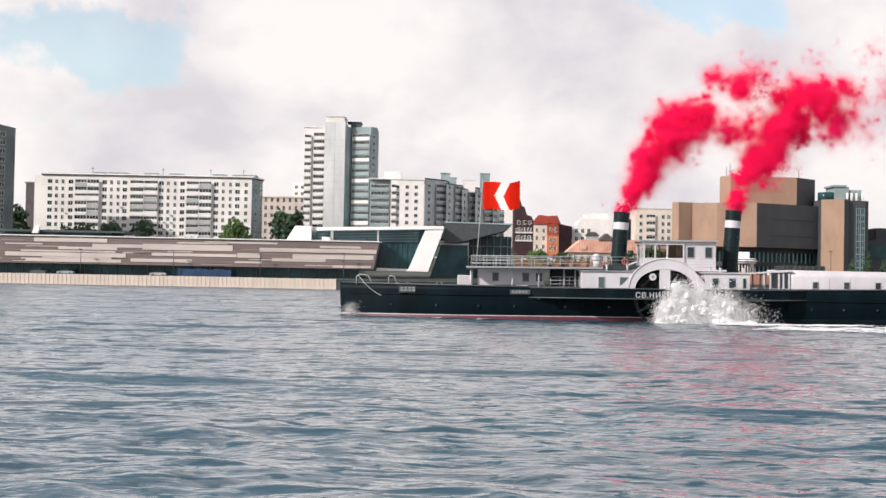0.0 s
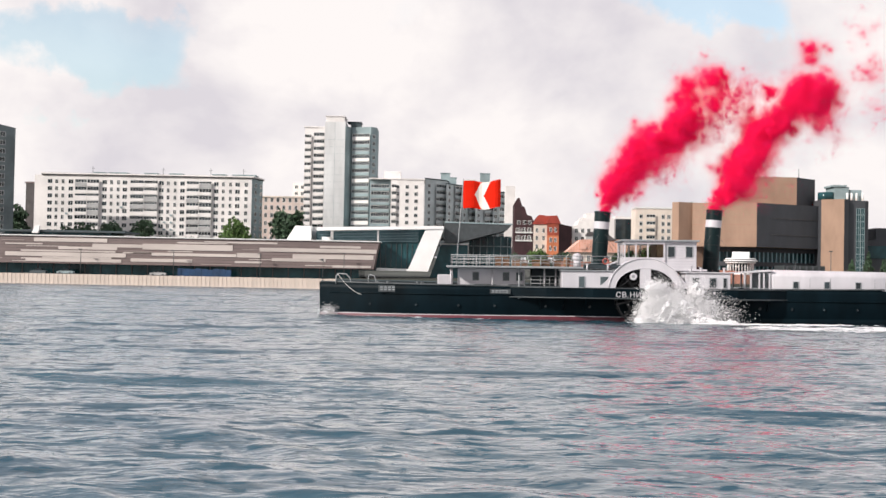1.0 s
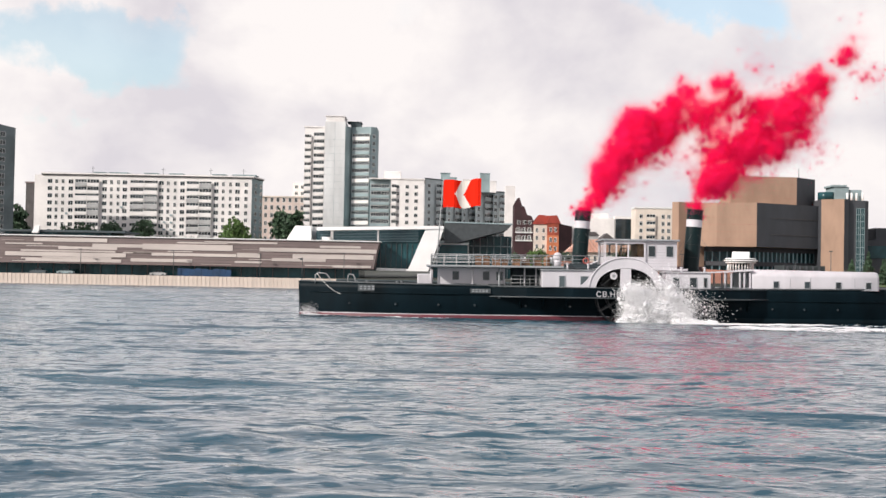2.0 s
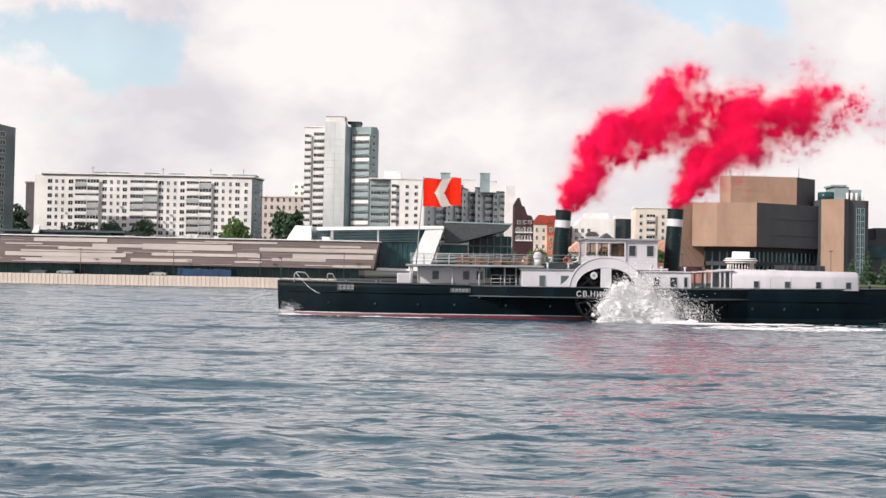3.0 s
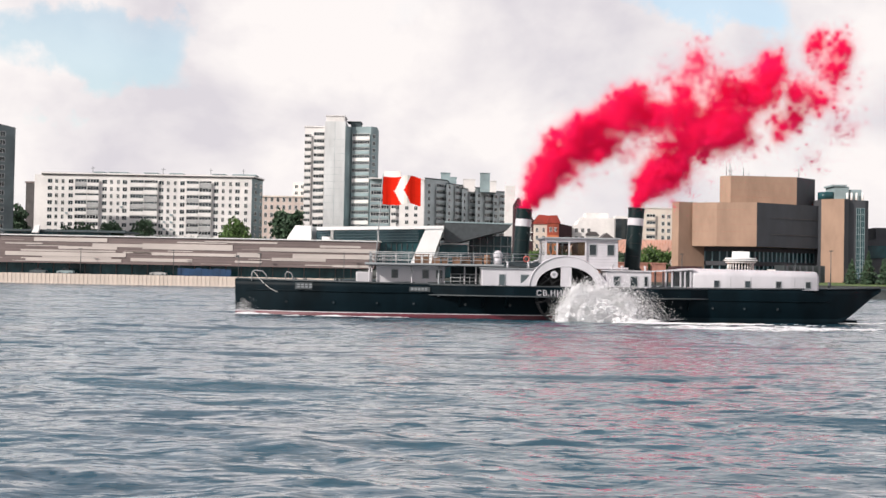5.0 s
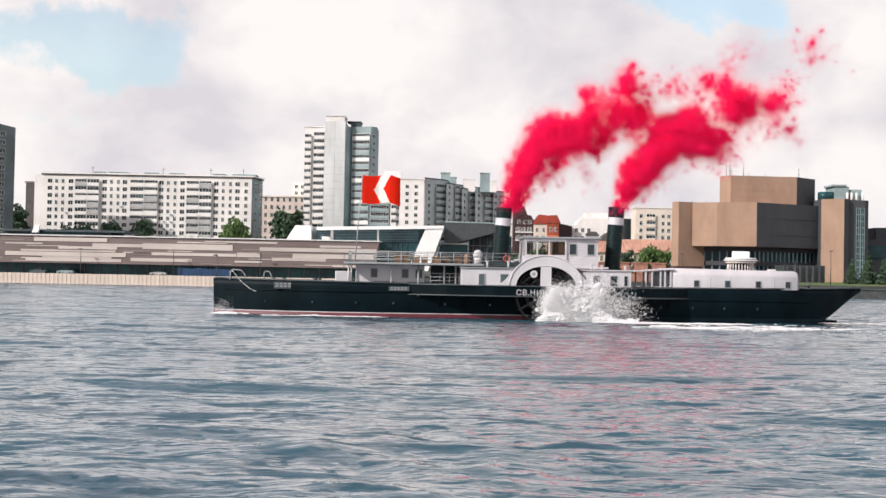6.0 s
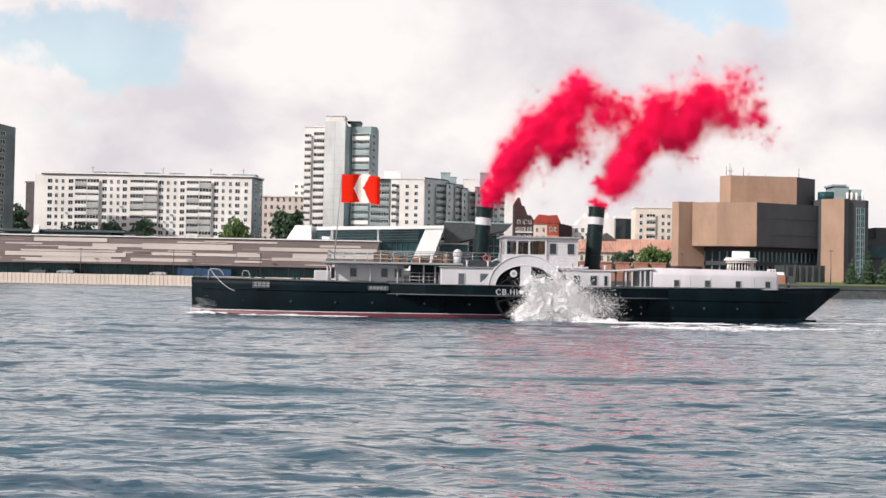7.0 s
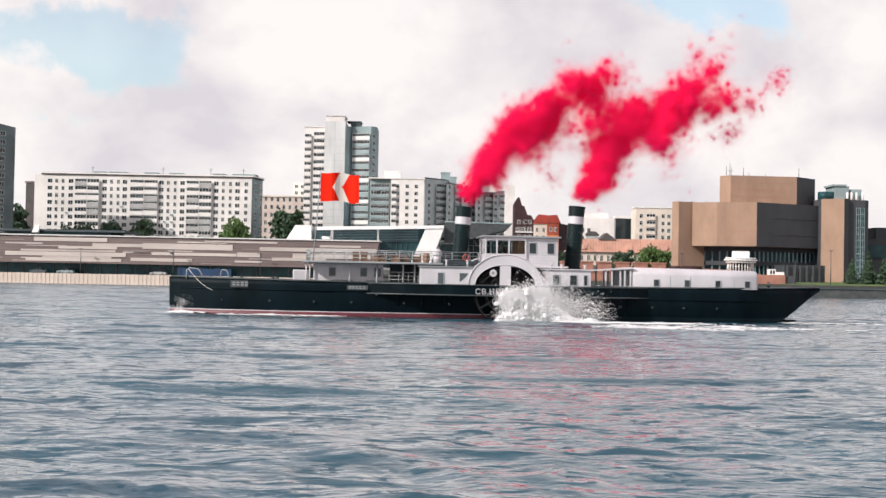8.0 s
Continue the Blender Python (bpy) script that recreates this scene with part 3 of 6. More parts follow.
    for i in range(3):
        put("transom", tm, t, Matrix.Translation((7.3, 337.85, 6.4 + 3.0 * i)))


glass_hall()

# ---- apartment houses of the upper town ----


def long_apartment_house():
    t = thing("apartment_house", "long nine-storey white panel apartment house with glazed loggias", "building")
    p, q, r, s = (-161.4, 479.0), (-75.8, 479.0), (-73.6, 492.0), (-161.4, 492.0)
    bm = bmesh.new()
    prism(bm, [p, q, r, s], 12, 41.0)
    part("wall", bm, "panel_white", t)
    bm = bmesh.new()
    prism(bm, [(-158.6, 478.5), (-75.2, 478.5), (-73.0, 492.4), (-158.6, 492.4)], 41.0, 41.35)
    part("roof", bm, "dark_roof", t)
    bm = bmesh.new()
    prism(bm, [(-158.8, 478.3), (-75.0, 478.3), (-72.8, 492.6), (-158.8, 492.6)], 41.35, 41.9)
    part("cornice", bm, "panel_white", t)
    # grey sheet added over the end wall, shade put into its colour
    bm = bmesh.new()
    prism(bm, [(q[0] + 0.02, q[1] + 0.1), (q[0] + 0.14, q[1] + 0.1), (r[0] + 0.14, r[1]), (r[0] + 0.02, r[1])], 12, 40.95)
    part("end_wall", bm, "panel_grey_and_shade", t, "grey end wall with its shade in the colour")
    for a, w in ((-133, 7), (-119, 5), (-92, 5), (-139, 4), (-84, 9), (-109, 5)):
        bm = bmesh.new()
        box(bm, a, a + w, 482, 490, 41.6, 42.5)
        box(bm, a - 0.2, a + w + 0.2, 481.8, 490.2, 42.5, 42.7)
        part("roof_hut", bm, "panel_grey_and_shade", t)
    for x in (-140, -112, -93, -80):
        bm = bmesh.new()
        rod(bm, (x, 484, 41.6), (x, 484, 45.0), 0.09, seg=5)
        box(bm, x - 0.8, x + 0.8, 483.95, 484.05, 44.2, 44.3)
        part("aerial", bm, "steel_dark", t)
    zs = [15.2 + 2.82 * i for i in range(9)]
    # three groups of loggias, plain windows between
    rnd = random.Random(4)
    for i, z in enumerate(zs):
        for c, w in ((20.9, 9.6), (43.3, 11.0), (65.0, 10.0)):
            for k in range(2):
                put("balcony", balcony_mesh(w / 2 - 0.15, 2.6, rnd.choice((0.40, 0.36, 0.5, 0.62)), rnd.choice(("panel_white", "panel_white", "panel_shade"))), t,
                    Matrix.Translation((p[0] + c + (k - 0.5) * w / 2, 479.0, z - 0.85)))
    for x, w in ((6.1, 1.9), (8.7, 1.2), (11.2, 1.2), (14.3, 1.9), (27.6, 1.9), (30.3, 1.2), (33.0, 1.2), (35.6, 1.9),
                 (50.0, 1.9), (52.7, 1.2), (55.4, 1.2), (58.3, 1.9), (71.6, 1.9), (74.4, 1.2), (77.2, 1.2), (80.0, 1.9), (83.4, 1.4)):
        window_row(t, p, q, [x], zs, w, 1.5)
    for z in zs:
        for k, x in enumerate((4.4, 11.0)):
            window_row(t, (q[0] + 0.16, q[1]), (r[0] + 0.16, r[1]), [x], [z], 2.4, 1.45)
    # air conditioner boxes on the wall
    bm = bmesh.new()
    box(bm, -0.45, 0.45, -0.45, 0.0, 0, 0.6)
    ac = mesh_of("air_conditioner", bm, "panel_grey_and_shade")
    for _ in range(13):
        put("air_conditioner", ac, t, Matrix.Translation((p[0] + rnd.choice((7.5, 10.0, 12.8, 29.0, 31.7, 34.4, 51.4, 54.1, 57.0, 75.9, 78.7)), 479.0, rnd.choice(zs) - 0.9)))


def tower_house():
    t = thing("tower_block", "tall white panel tower block with balconies and a blank stair shaft", "building")
    y = 513.0
    bm = bmesh.new()
    box(bm, -59.5, -50.8, y + 2, y + 16, 13, 66.0)
    part("west_wing", bm, "panel_white", t)
    bm = bmesh.new()
    box(bm, -50.8, -42.2, y, y + 14, 13, 68.4)
    part("stair_shaft", bm, "shaft_concrete", t)
    bm = bmesh.new()
    box(bm, -50.4, -42.6, y + 0.4, y + 12, 68.4, 70.6)
    box(bm, -50.7, -42.3, y + 0.1, y + 12.3, 70.6, 70.95)
    part("shaft_head", bm, "panel_white", t)
    # recess and east wing: their shade is put into the grey-teal colour
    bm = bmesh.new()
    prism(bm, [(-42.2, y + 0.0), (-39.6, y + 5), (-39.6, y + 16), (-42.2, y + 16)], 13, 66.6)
    part("recess_wall", bm, "panel_grey_and_shade", t)
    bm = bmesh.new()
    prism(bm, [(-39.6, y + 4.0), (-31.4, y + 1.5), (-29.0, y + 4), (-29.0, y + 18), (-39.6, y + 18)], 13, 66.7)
    part("east_wing", bm, "panel_grey_and_shade", t)
    bm = bmesh.new()
    box(bm, -40.4, -36.2, y + 6, y + 14, 66.7, 69.0)
    box(bm, -42.0, -35.9, y + 5.6, y + 14.4, 69.0, 69.3)
    part("roof_hut", bm, "panel_dark", t)
    bm = bmesh.new()
    box(bm, -59.8, -50.8, y + 1.7, y + 16.2, 66.0, 66.5)
    part("parapet", bm, "panel_white", t)
    zs = [17.2 + 2.98 * i for i in range(16)]
    for i, z in enumerate(zs):
        put("balcony", balcony_mesh(4.6, 2.7, 0.42), t, Matrix.Translation((-53.2, y + 1.0, z - 0.8)))
        put("balcony", balcony_mesh(2.8, 2.7, 0.5), t, Matrix.Translation((-58.0, y + 2, z - 1.6)))
        m, _ = along((-39.6, y + 4.0), (-31.4, y + 1.5))
        put("balcony", balcony_mesh(7.8, 2.7, 0.42 + 0.06 * (i % 2), "panel_grey_and_shade" if i % 3 else "panel_white"), t, m @ Matrix.Translation((4.3, 0.2, z - 0.8)))
        m, _ = along((-31.4, y + 1.5), (-29.0, y + 4))
        put("window", window_mesh(1.6, 1.5), t, m @ Matrix.Translation((1.7, 0, z)))
    bm = bmesh.new()
    for z in zs:
        box(bm, -50.8, -42.2, y - 0.02, y + 0.02, z - 1.1, z - 1.05)
    box(bm, -46.6, -46.5, y - 0.02, y + 0.02, 13, 68)
    part("panel_joints", bm, "panel_grey_and_shade", t)


def mid_house():
    t = thing("apartment_house", "white end wall and glazed flank of a panel apartment house", "building")
    y = 500.0
    # the tower's cast shadow is put into this wing's grey colour
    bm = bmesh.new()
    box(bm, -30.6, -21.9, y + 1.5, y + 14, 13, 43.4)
    part("shaded_wing", bm, "panel_grey_and_shade", t)
    bm = bmesh.new()
    box(bm, -21.9, -8.2, y, y + 13, 13, 43.4)
    part("end_wall", bm, "panel_white", t)
    bm = bmesh.new()
    box(bm, -30.9, -7.9, y - 0.3, y + 14.3, 43.4, 43.9)
    part("cornice", bm, "panel_white", t)
    bm = bmesh.new()
    box(bm, -25.0, -18.1, y + 3, y + 9, 43.9, 47.0)
    part("roof_hut", bm, "panel_white", t)
    zs = [15.4 + 2.93 * i for i in range(9)]
    for i, z in enumerate(zs):
        put("balcony", balcony_mesh(7.6, 2.6, 0.40, "panel_grey_and_shade"), t, Matrix.Translation((-26.4, y + 1.4, z)))
        put("balcony", balcony_mesh(2.0, 2.6, 0.45), t, Matrix.Translation((-20.6, y, z)))
    window_row(t, (-21.9, y), (-8.2, y), (2.8, 6.7, 10.4), [z + 0.9 for z in zs], 1.5, 1.4)


def stepped_house():
    t = thing("apartment_house", "grey panel apartment house stepping back with glazed loggias", "building")
    zs = [15.8 + 3.0 * i for i in range(10)]
    secs = (((-8.6, 541), (1.0, 552), 47.2), ((1.0, 548), (8.2, 560), 45.6), ((8.2, 556), (14.4, 566), 44.0), ((14.4, 560), (23.0, 569), 44.8), ((23.0, 566), (28.6, 569), 43.6))
    for p, q, top in secs:
        bm = bmesh.new()
        prism(bm, [p, q, (q[0] + 2, q[1] + 14), (p[0] + 2, p[1] + 14)], 13, top)
        part("section", bm, "panel_pale", t)
        bm = bmesh.new()
        prism(bm, [(p[0] - 0.2, p[1] - 0.4), (q[0] + 0.1, q[1] - 0.4), (q[0] + 2, q[1] + 14), (p[0] + 2, p[1] + 14)], top, top + 0.5)
        part("cornice", bm, "panel_dark", t)
        m, ln = along(p, q)
        for i, z in enumerate(zs):
            if z + 2.6 < top:
                put("balcony", balcony_mesh(ln * 0.46, 2.6, 0.42, "panel_pale"), t, m @ Matrix.Translation((ln * 0.70, 0, z)))
                put("window", window_mesh(1.7, 1.5), t, m @ Matrix.Translation((ln * 0.20, 0, z + 0.8)))
    bm = bmesh.new()
    box(bm, 27.1, 31.3, 535, 543, 13, 44.3)
    part("end_shaft", bm, "panel_white", t)
    for a, b, z, mt in ((-1.6, 2.6, 51.4, "panel_grey_and_shade"), (2.6, 5.6, 49.4, "panel_grey_and_shade"), (16.6, 21.0, 51.6, "panel_grey_and_shade"), (8.8, 14.2, 48.6, "panel_white"), (21, 24, 48.0, "panel_white")):
        bm = bmesh.new()
        box(bm, a, b, 560, 566, 43, z)
        box(bm, a - 0.2, b + 0.2, 559.8, 566.2, z, z + 0.3)
        part("roof_hut", bm, mt, t)


def small_houses():
    # the pink office house between the blocks, and a pale one behind
    t = thing("office_house", "pink plastered office house with small windows", "building")
    bm = bmesh.new()
    box(bm, -77, -58.5, 515, 530, 12, 36.0)
    part("wall", bm, "pink_wall", t)
    bm = bmesh.new()
    box(bm, -77.4, -58.2, 514.6, 530.4, 36.0, 36.6)
    part("cornice", bm, "cream_wall", t)
    window_row(t, (-77, 515), (-58.5, 515), [1.6 + 2.55 * i for i in range(7)], [17.6 + 3.3 * i for i in range(6)], 1.3, 1.8)
    t = thing("apartment_house", "pale apartment house far behind the tower", "building")
    bm = bmesh.new()
    box(bm, -66, -57, 530, 545, 12, 43.5)
    part("wall", bm, "panel_white", t)
    window_row(t, (-66, 530), (-57, 530), (1.6, 4.2), [38.2, 41.0], 1.4, 1.3)
    t = thing("apartment_house", "dark grey apartment block with glazed balconies", "building")
    bm = bmesh.new()
    prism(bm, [(-176, 428), (-159.4, 431), (-154.6, 437), (-159.6, 450), (-176, 450)], 10, [55.4, 55.2, 54.3, 54.3, 55.4])
    part("wall", bm, "block_grey", t)
    for i in range(13):
        m, _ = along((-176, 428), (-159.4, 431))
        put("balcony", balcony_mesh(7.0, 2.7, 0.45, "panel_grey_and_shade"), t, m @ Matrix.Translation((12.4, 0, 14 + 3.0 * i)))
        m, _ = along((-159.4, 431), (-154.6, 437))
        put("window", window_mesh(2.2, 1.5), t, m @ Matrix.Translation((2.6, 0, 14.9 + 3.0 * i)))
    t = thing("low_house", "dark low house with a flat roof", "building")
    bm = bmesh.new()
    box(bm, -172, -158, 500, 512, 12, 39)
    part("wall", bm, "dark_roof", t)
    bm = bmesh.new()
    box(bm, -172.4, -157.6, 499.6, 512.4, 39, 39.6)
    part("roof", bm, "brown_clad", t)
    t = thing("pavilion", "dark flat pavilion beside the riverside hall", "building")
    bm = bmesh.new()
    box(bm, -128, -97, 355, 370, 3, 14.6)
    part("wall", bm, "glass_teal", t)
    bm = bmesh.new()
    box(bm, -129, -92.5, 354, 371, 14.6, 15.2)
    part("roof", bm, "panel_dark", t)
    bm = bmesh.new()
    slab(bm, [(-119.5, 14.2), (-117.6, 14.2), (-117.2, 16.4), (-118.6, 16.4)], 353.2, 354.0)
    part("white_fin", bm, "white_trim", t)
    # red houses
    y = 513.0
    t = thing("town_house", "dark maroon town house with stepped gable", "building")
    bm = bmesh.new()
    slab(bm, [(29.8, 13), (38.0, 13), (38.0, 28.2), (36.9, 30.2), (35.3, 30.4), (34.0, 34.0), (33.0, 34.2), (32.0, 37.6), (31.2, 37.6), (29.8, 35.0)], y, y + 12)
    part("wall", bm, "maroon", t)
    bm = bmesh.new()
    for z in (19.4, 22.8):
        box(bm, 30.4, 37.6, y - 0.5, y, z, z + 0.5)
        for i in range(6):
            box(bm, 30.5 + i * 1.25, 30.7 + i * 1.25, y - 0.45, y - 0.05, z + 0.5, z + 2.2)
    part("galleries", bm, "frame_white", t)
    window_row(t, (29.8, y), (38, y), (2.0, 4.4, 6.6), (20.3, 23.6, 26.6), 1.3, 1.5)
    t = thing("town_house", "cream town house with a steep red roof", "building")
    bm = bmesh.new()
    box(bm, 38.0, 43.6, y - 1, y + 10, 13, 26.6)
    part("wall", bm, "cream_wall", t)
    bm = bmesh.new()
    slab(bm, [(37.4, 26.6), (48.4, 26.6), (46.4, 30.0), (40.2, 30.6)], y - 1.4, y + 11)
    part("roof", bm, "red_roof", t)
    window_row(t, (38, y - 1), (43.6, y - 1), (1.4, 4.2), (16.4, 20.0, 23.2), 1.1, 1.7)
    t = thing("town_house", "orange and dark red brick town house", "building")
    bm = bmesh.new()
    box(bm, 43.6, 48.4, y - 3, y + 10, 13, 22.0)
    part("lower_wall", bm, "orange_brick", t)
    bm = bmesh.new()
    box(bm, 43.6, 48.4, y - 3.1, y + 10, 22.0, 27.0)
    part("upper_wall", bm, "red_brick", t)
    # side wall's shade is put into its maroon colour
    bm = bmesh.new()
    prism(bm, [(48.4, y - 3), (54.4, y + 1), (54.4, y + 10), (48.4, y + 10)], 13, [27.0, 26.0, 26.0, 27.0])
    part("side_wall", bm, "maroon", t)
    bm = bmesh.new()
    slab(bm, [(43.2, 27.0), (49.2, 27.0), (47.6, 30.4), (44.6, 30.2)], y - 3.4, y + 8)
    part("roof", bm, "red_roof", t)
    window_row(t, (43.6, y - 3.1), (48.4, y - 3.1), (1.4, 3.4), (15.6, 19.2, 23.4), 1.1, 1.8)
    # white houses
    t = thing("white_house", "white modern house with irregular gables", "building")
    bm = bmesh.new()
    slab(bm, [(54.6, 12), (65.6, 12), (65.6, 25.0), (61.5, 26.4), (60.4, 28.4), (57.6, 28.8), (56.8, 26.8), (54.6, 26.4)], y + 4, y + 18)
    part("wall", bm, "panel_white", t)
    bm = bmesh.new()
    box(bm, 60.6, 65.9, y + 3.0, y + 5, 14, 22.4)
    part("bay", bm, "panel_shade", t)
    bm = bmesh.new()
    slab(bm, [(60.2, 22.4), (66.3, 22.4), (64.6, 24.0), (61.4, 24.0)], y + 2.6, y + 6)
    part("bay_roof", bm, "dark_roof", t)
    window_row(t, (54.6, y + 4), (65.6, y + 4), (2, 4.6, 7.2), (16.6, 20.2, 23.6), 1.4, 1.7)
    t = thing("white_house", "white house with a dark glazed upper storey", "building")
    bm = bmesh.new()
    box(bm, 61.0, 82.5, y + 24, y + 40, 12, 31.0)
    box(bm, 63.4, 73.0, y + 26, y + 40, 31.0, 33.2)
    part("wall", bm, "panel_white", t)
    bm = bmesh.new()
    box(bm, 75.4, 86.0, y + 20, y + 36, 20.6, 30.6)
    part("glazed_storey", bm, "glass_dark", t)
    bm = bmesh.new()
    box(bm, 75.2, 86.0, y + 19.6, y + 36, 30.6, 31.6)
    box(bm, 75.2, 86.0, y + 19.6, y + 36, 12, 20.6)
    part("bands", bm, "panel_white", t)
    window_row(t, (75.2, y + 19.6), (86, y + 19.6), (2.0, 4.6, 7.4, 10), (16.4,), 1.8, 1.9)
    t = thing("apartment_house", "cream apartment house with recessed balconies", "building")
    bm = bmesh.new()
    box(bm, 81.0, 96.5, y, y + 12, 12, 34.2)
    part("wall", bm, "cream_wall", t)
    bm = bmesh.new()
    box(bm, 80.7, 96.9, y - 0.3, y + 12.3, 34.2, 34.8)
    part("cornice", bm, "frame_white", t)
    zs = [15.0 + 3.0 * i for i in range(6)]
    window_row(t, (81, y), (96.5, y), (2.3, 11.6, 14.0), zs, 1.4, 1.6)
    for z in zs:
        put("balcony", balcony_mesh(3.8, 2.6, 0.45, "cream_wall"), t, Matrix.Translation((87.3, y, z - 0.8)))
    # the pale-roofed long house before them
    t = thing("long_house", "low house with a pale terracotta hipped roof", "building")
    y = 440.0
    bm = bmesh.new()
    box(bm, 46, 86, y, y + 12, 8, 13.6)
    part("wall", bm, "cream_wall", t)
    bm = bmesh.new()
    prism(bm, [(45, y - 1), (87, y - 1), (87, y + 13), (45, y + 13)], 13.6, 13.9)
    slab(bm, [(45, 13.9), (87, 13.9), (84, 18.6), (50, 18.2)], y - 0.8, y + 12.8)
    part("roof", bm, "pale_roof", t)
    window_row(t, (46, y), (86, y), [1.8 + 2.4 * i for i in range(16)], (10.4,), 1.1, 2.0)
    bm = bmesh.new()
    slab(bm, [(56, 18), (62.5, 18), (59.0, 20.6)], y - 1.2, y + 8)
    part("dormer", bm, "dark_roof", t)
    for x in (49.5, 66.0, 72.0, 79.0):
        bm = bmesh.new()
        slab(bm, [(x, 14.6), (x + 2.2, 14.6), (x + 2.2, 16.0), (x + 1.1, 17.0), (x, 16.0)], y - 1.15, y + 4)
        part("dormer", bm, "pale_roof", t)
    for i in range(40):
        bm = bmesh.new()
        box(bm, 46.2 + i, 46.28 + i, y - 0.86, y - 0.80, 13.95, 18.1)
        part("roof_seam", bm, "orange_brick", t)


long_apartment_house()
tower_house()
mid_house()
stepped_house()
small_houses()

# ---- museum ----


def museum():
    t = thing("museum", "brown modernist museum with cantilevered upper storeys, shade put into its dark right-hand walls", "building")

    def faced(name, plan, z0, z1, cl):
        bm = bmesh.new()
        n = len(plan)
        lo = [bm.verts.new((*p, z0)) for p in plan]
        hi = [bm.verts.new((*p, z1)) for p in plan]
        bm.faces.new(lo[::-1])
        bm.faces.new(hi)
        for i in range(n):
            f = bm.faces.new((lo[i], lo[(i + 1) % n], hi[(i + 1) % n], hi[i]))
            f.material_index = cl[i]
        return part(name, bm, ("museum_tan", "museum_dark_and_shade"), t)

    # right-hand walls get the dark colour: shade painted on, not lit
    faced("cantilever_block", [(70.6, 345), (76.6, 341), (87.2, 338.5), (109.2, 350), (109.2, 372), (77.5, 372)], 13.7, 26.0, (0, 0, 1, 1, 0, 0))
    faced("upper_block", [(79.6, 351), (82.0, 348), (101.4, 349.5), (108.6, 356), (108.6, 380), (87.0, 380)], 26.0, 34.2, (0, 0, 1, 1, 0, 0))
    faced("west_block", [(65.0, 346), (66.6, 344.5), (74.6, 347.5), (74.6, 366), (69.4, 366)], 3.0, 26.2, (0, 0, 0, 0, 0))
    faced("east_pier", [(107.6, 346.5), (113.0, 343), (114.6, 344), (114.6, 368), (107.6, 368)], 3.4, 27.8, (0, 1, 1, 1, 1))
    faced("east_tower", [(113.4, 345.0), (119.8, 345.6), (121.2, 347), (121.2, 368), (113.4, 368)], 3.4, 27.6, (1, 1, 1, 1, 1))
    # panel joints of the right-hand face, whose dark colour holds its shade
    bm = bmesh.new()
    for z in (17.2, 21.8):
        prism(bm, [(92.0, 341.0 - 0.1), (109.0, 349.9 - 0.1), (109.0, 350.1), (92.0, 341.3)], z, z + 0.16)
    part("shade_side_joints", bm, "dark_roof", t)
    bm = bmesh.new()
    for k in range(1, 6):
        z = 13.7 + k * 2.05
        prism(bm, [(76.6, 340.97), (87.2, 338.47), (87.2, 338.6), (76.6, 341.1)], z, z + 0.05)
        prism(bm, [(70.6, 344.97), (76.6, 340.97), (76.6, 341.1), (70.6, 345.1)], z, z + 0.05)
    for k in range(1, 4):
        z = 26 + k * 2.05
        prism(bm, [(82.0, 347.96), (101.4, 349.46), (101.4, 349.6), (82, 348.1)], z, z + 0.05)
    part("tan_joints", bm, "brick_pier", t)
    # recessed glazed floor with columns
    bm = bmesh.new()
    prism(bm, [(73.0, 350), (88.0, 346), (108.0, 354), (108.0, 370), (73.0, 370)], 3.4, 13.7)
    part("glazed_floor", bm, "glass_teal", t)
    bm = bmesh.new()
    prism(bm, [(73.5, 348.4), (88.0, 344.4), (108.0, 352.4), (108.0, 353), (88, 345), (73.5, 349)], 8.4, 9.6)
    prism(bm, [(73.5, 348.4), (88.0, 344.4), (108.0, 352.4), (108.0, 353), (88, 345), (73.5, 349)], 12.4, 13.6)
    part("floor_band", bm, "museum_dark_and_shade", t)
    bm = bmesh.new()
    box(bm, -0.14, 0.14, -0.3, 0.3, 3.4, 13.6)
    col = mesh_of("fin", bm, "louvre")
    for i in range(15):
        put("fin", col, t, Matrix.Translation((88.6 + i * 1.35, 345.3 + i * 0.54, 0)))
    for i in range(7):
        put("fin", col, t, Matrix.Translation((75.0 + i * 2.0, 348.6 - i * 0.55, 0)))
    bm = bmesh.new()
    prism(bm, [(92.6, 330), (104.6, 333), (104.6, 340), (92.6, 340)], 3.2, 8.6)
    part("entrance_wing", bm, "steel_dark", t)
    for i in range(6):
        bm = bmesh.new()
        box(bm, 93.2 + i * 1.9, 93.6 + i * 1.9, 329.6 + i * 0.5, 330.4 + i * 0.5, 3.2, 8.4)
        part("pillar", bm, "museum_dark_and_shade", t)
    # window strip and plant room of the tower
    m, _ = along((113.4, 345.0), (119.8, 345.6))
    me = window_mesh(1.2, 1.7, "panel_grey_and_shade", "glass_teal")
    for i in range(11):
        for x in (4.4, 5.7):
            put("window", me, t, m @ Matrix.Translation((x, 0, 5.0 + 1.86 * i)))
    bm = bmesh.new()
    rod(bm, (110.6, 352, 27.8), (110.6, 352, 30.2), 2.3, seg=24)
    part("roof_drum", bm, "glass_teal", t)
    bm = bmesh.new()
    box(bm, 112.4, 116.6, 350, 358, 27.6, 31.8)
    box(bm, 111.8, 115.8, 349.6, 358, 31.8, 32.3)
    box(bm, 117.2, 120.2, 350, 357, 27.6, 31.0)
    part("plant_room", bm, "panel_grey_and_shade", t)
    bm = bmesh.new()
    for x in (115.8, 117.0, 118.4, 120.2):
        rod(bm, (x, 349, 27.6), (x, 349, 30.0), 0.3, seg=10)
    part("vents", bm, "panel_white", t)
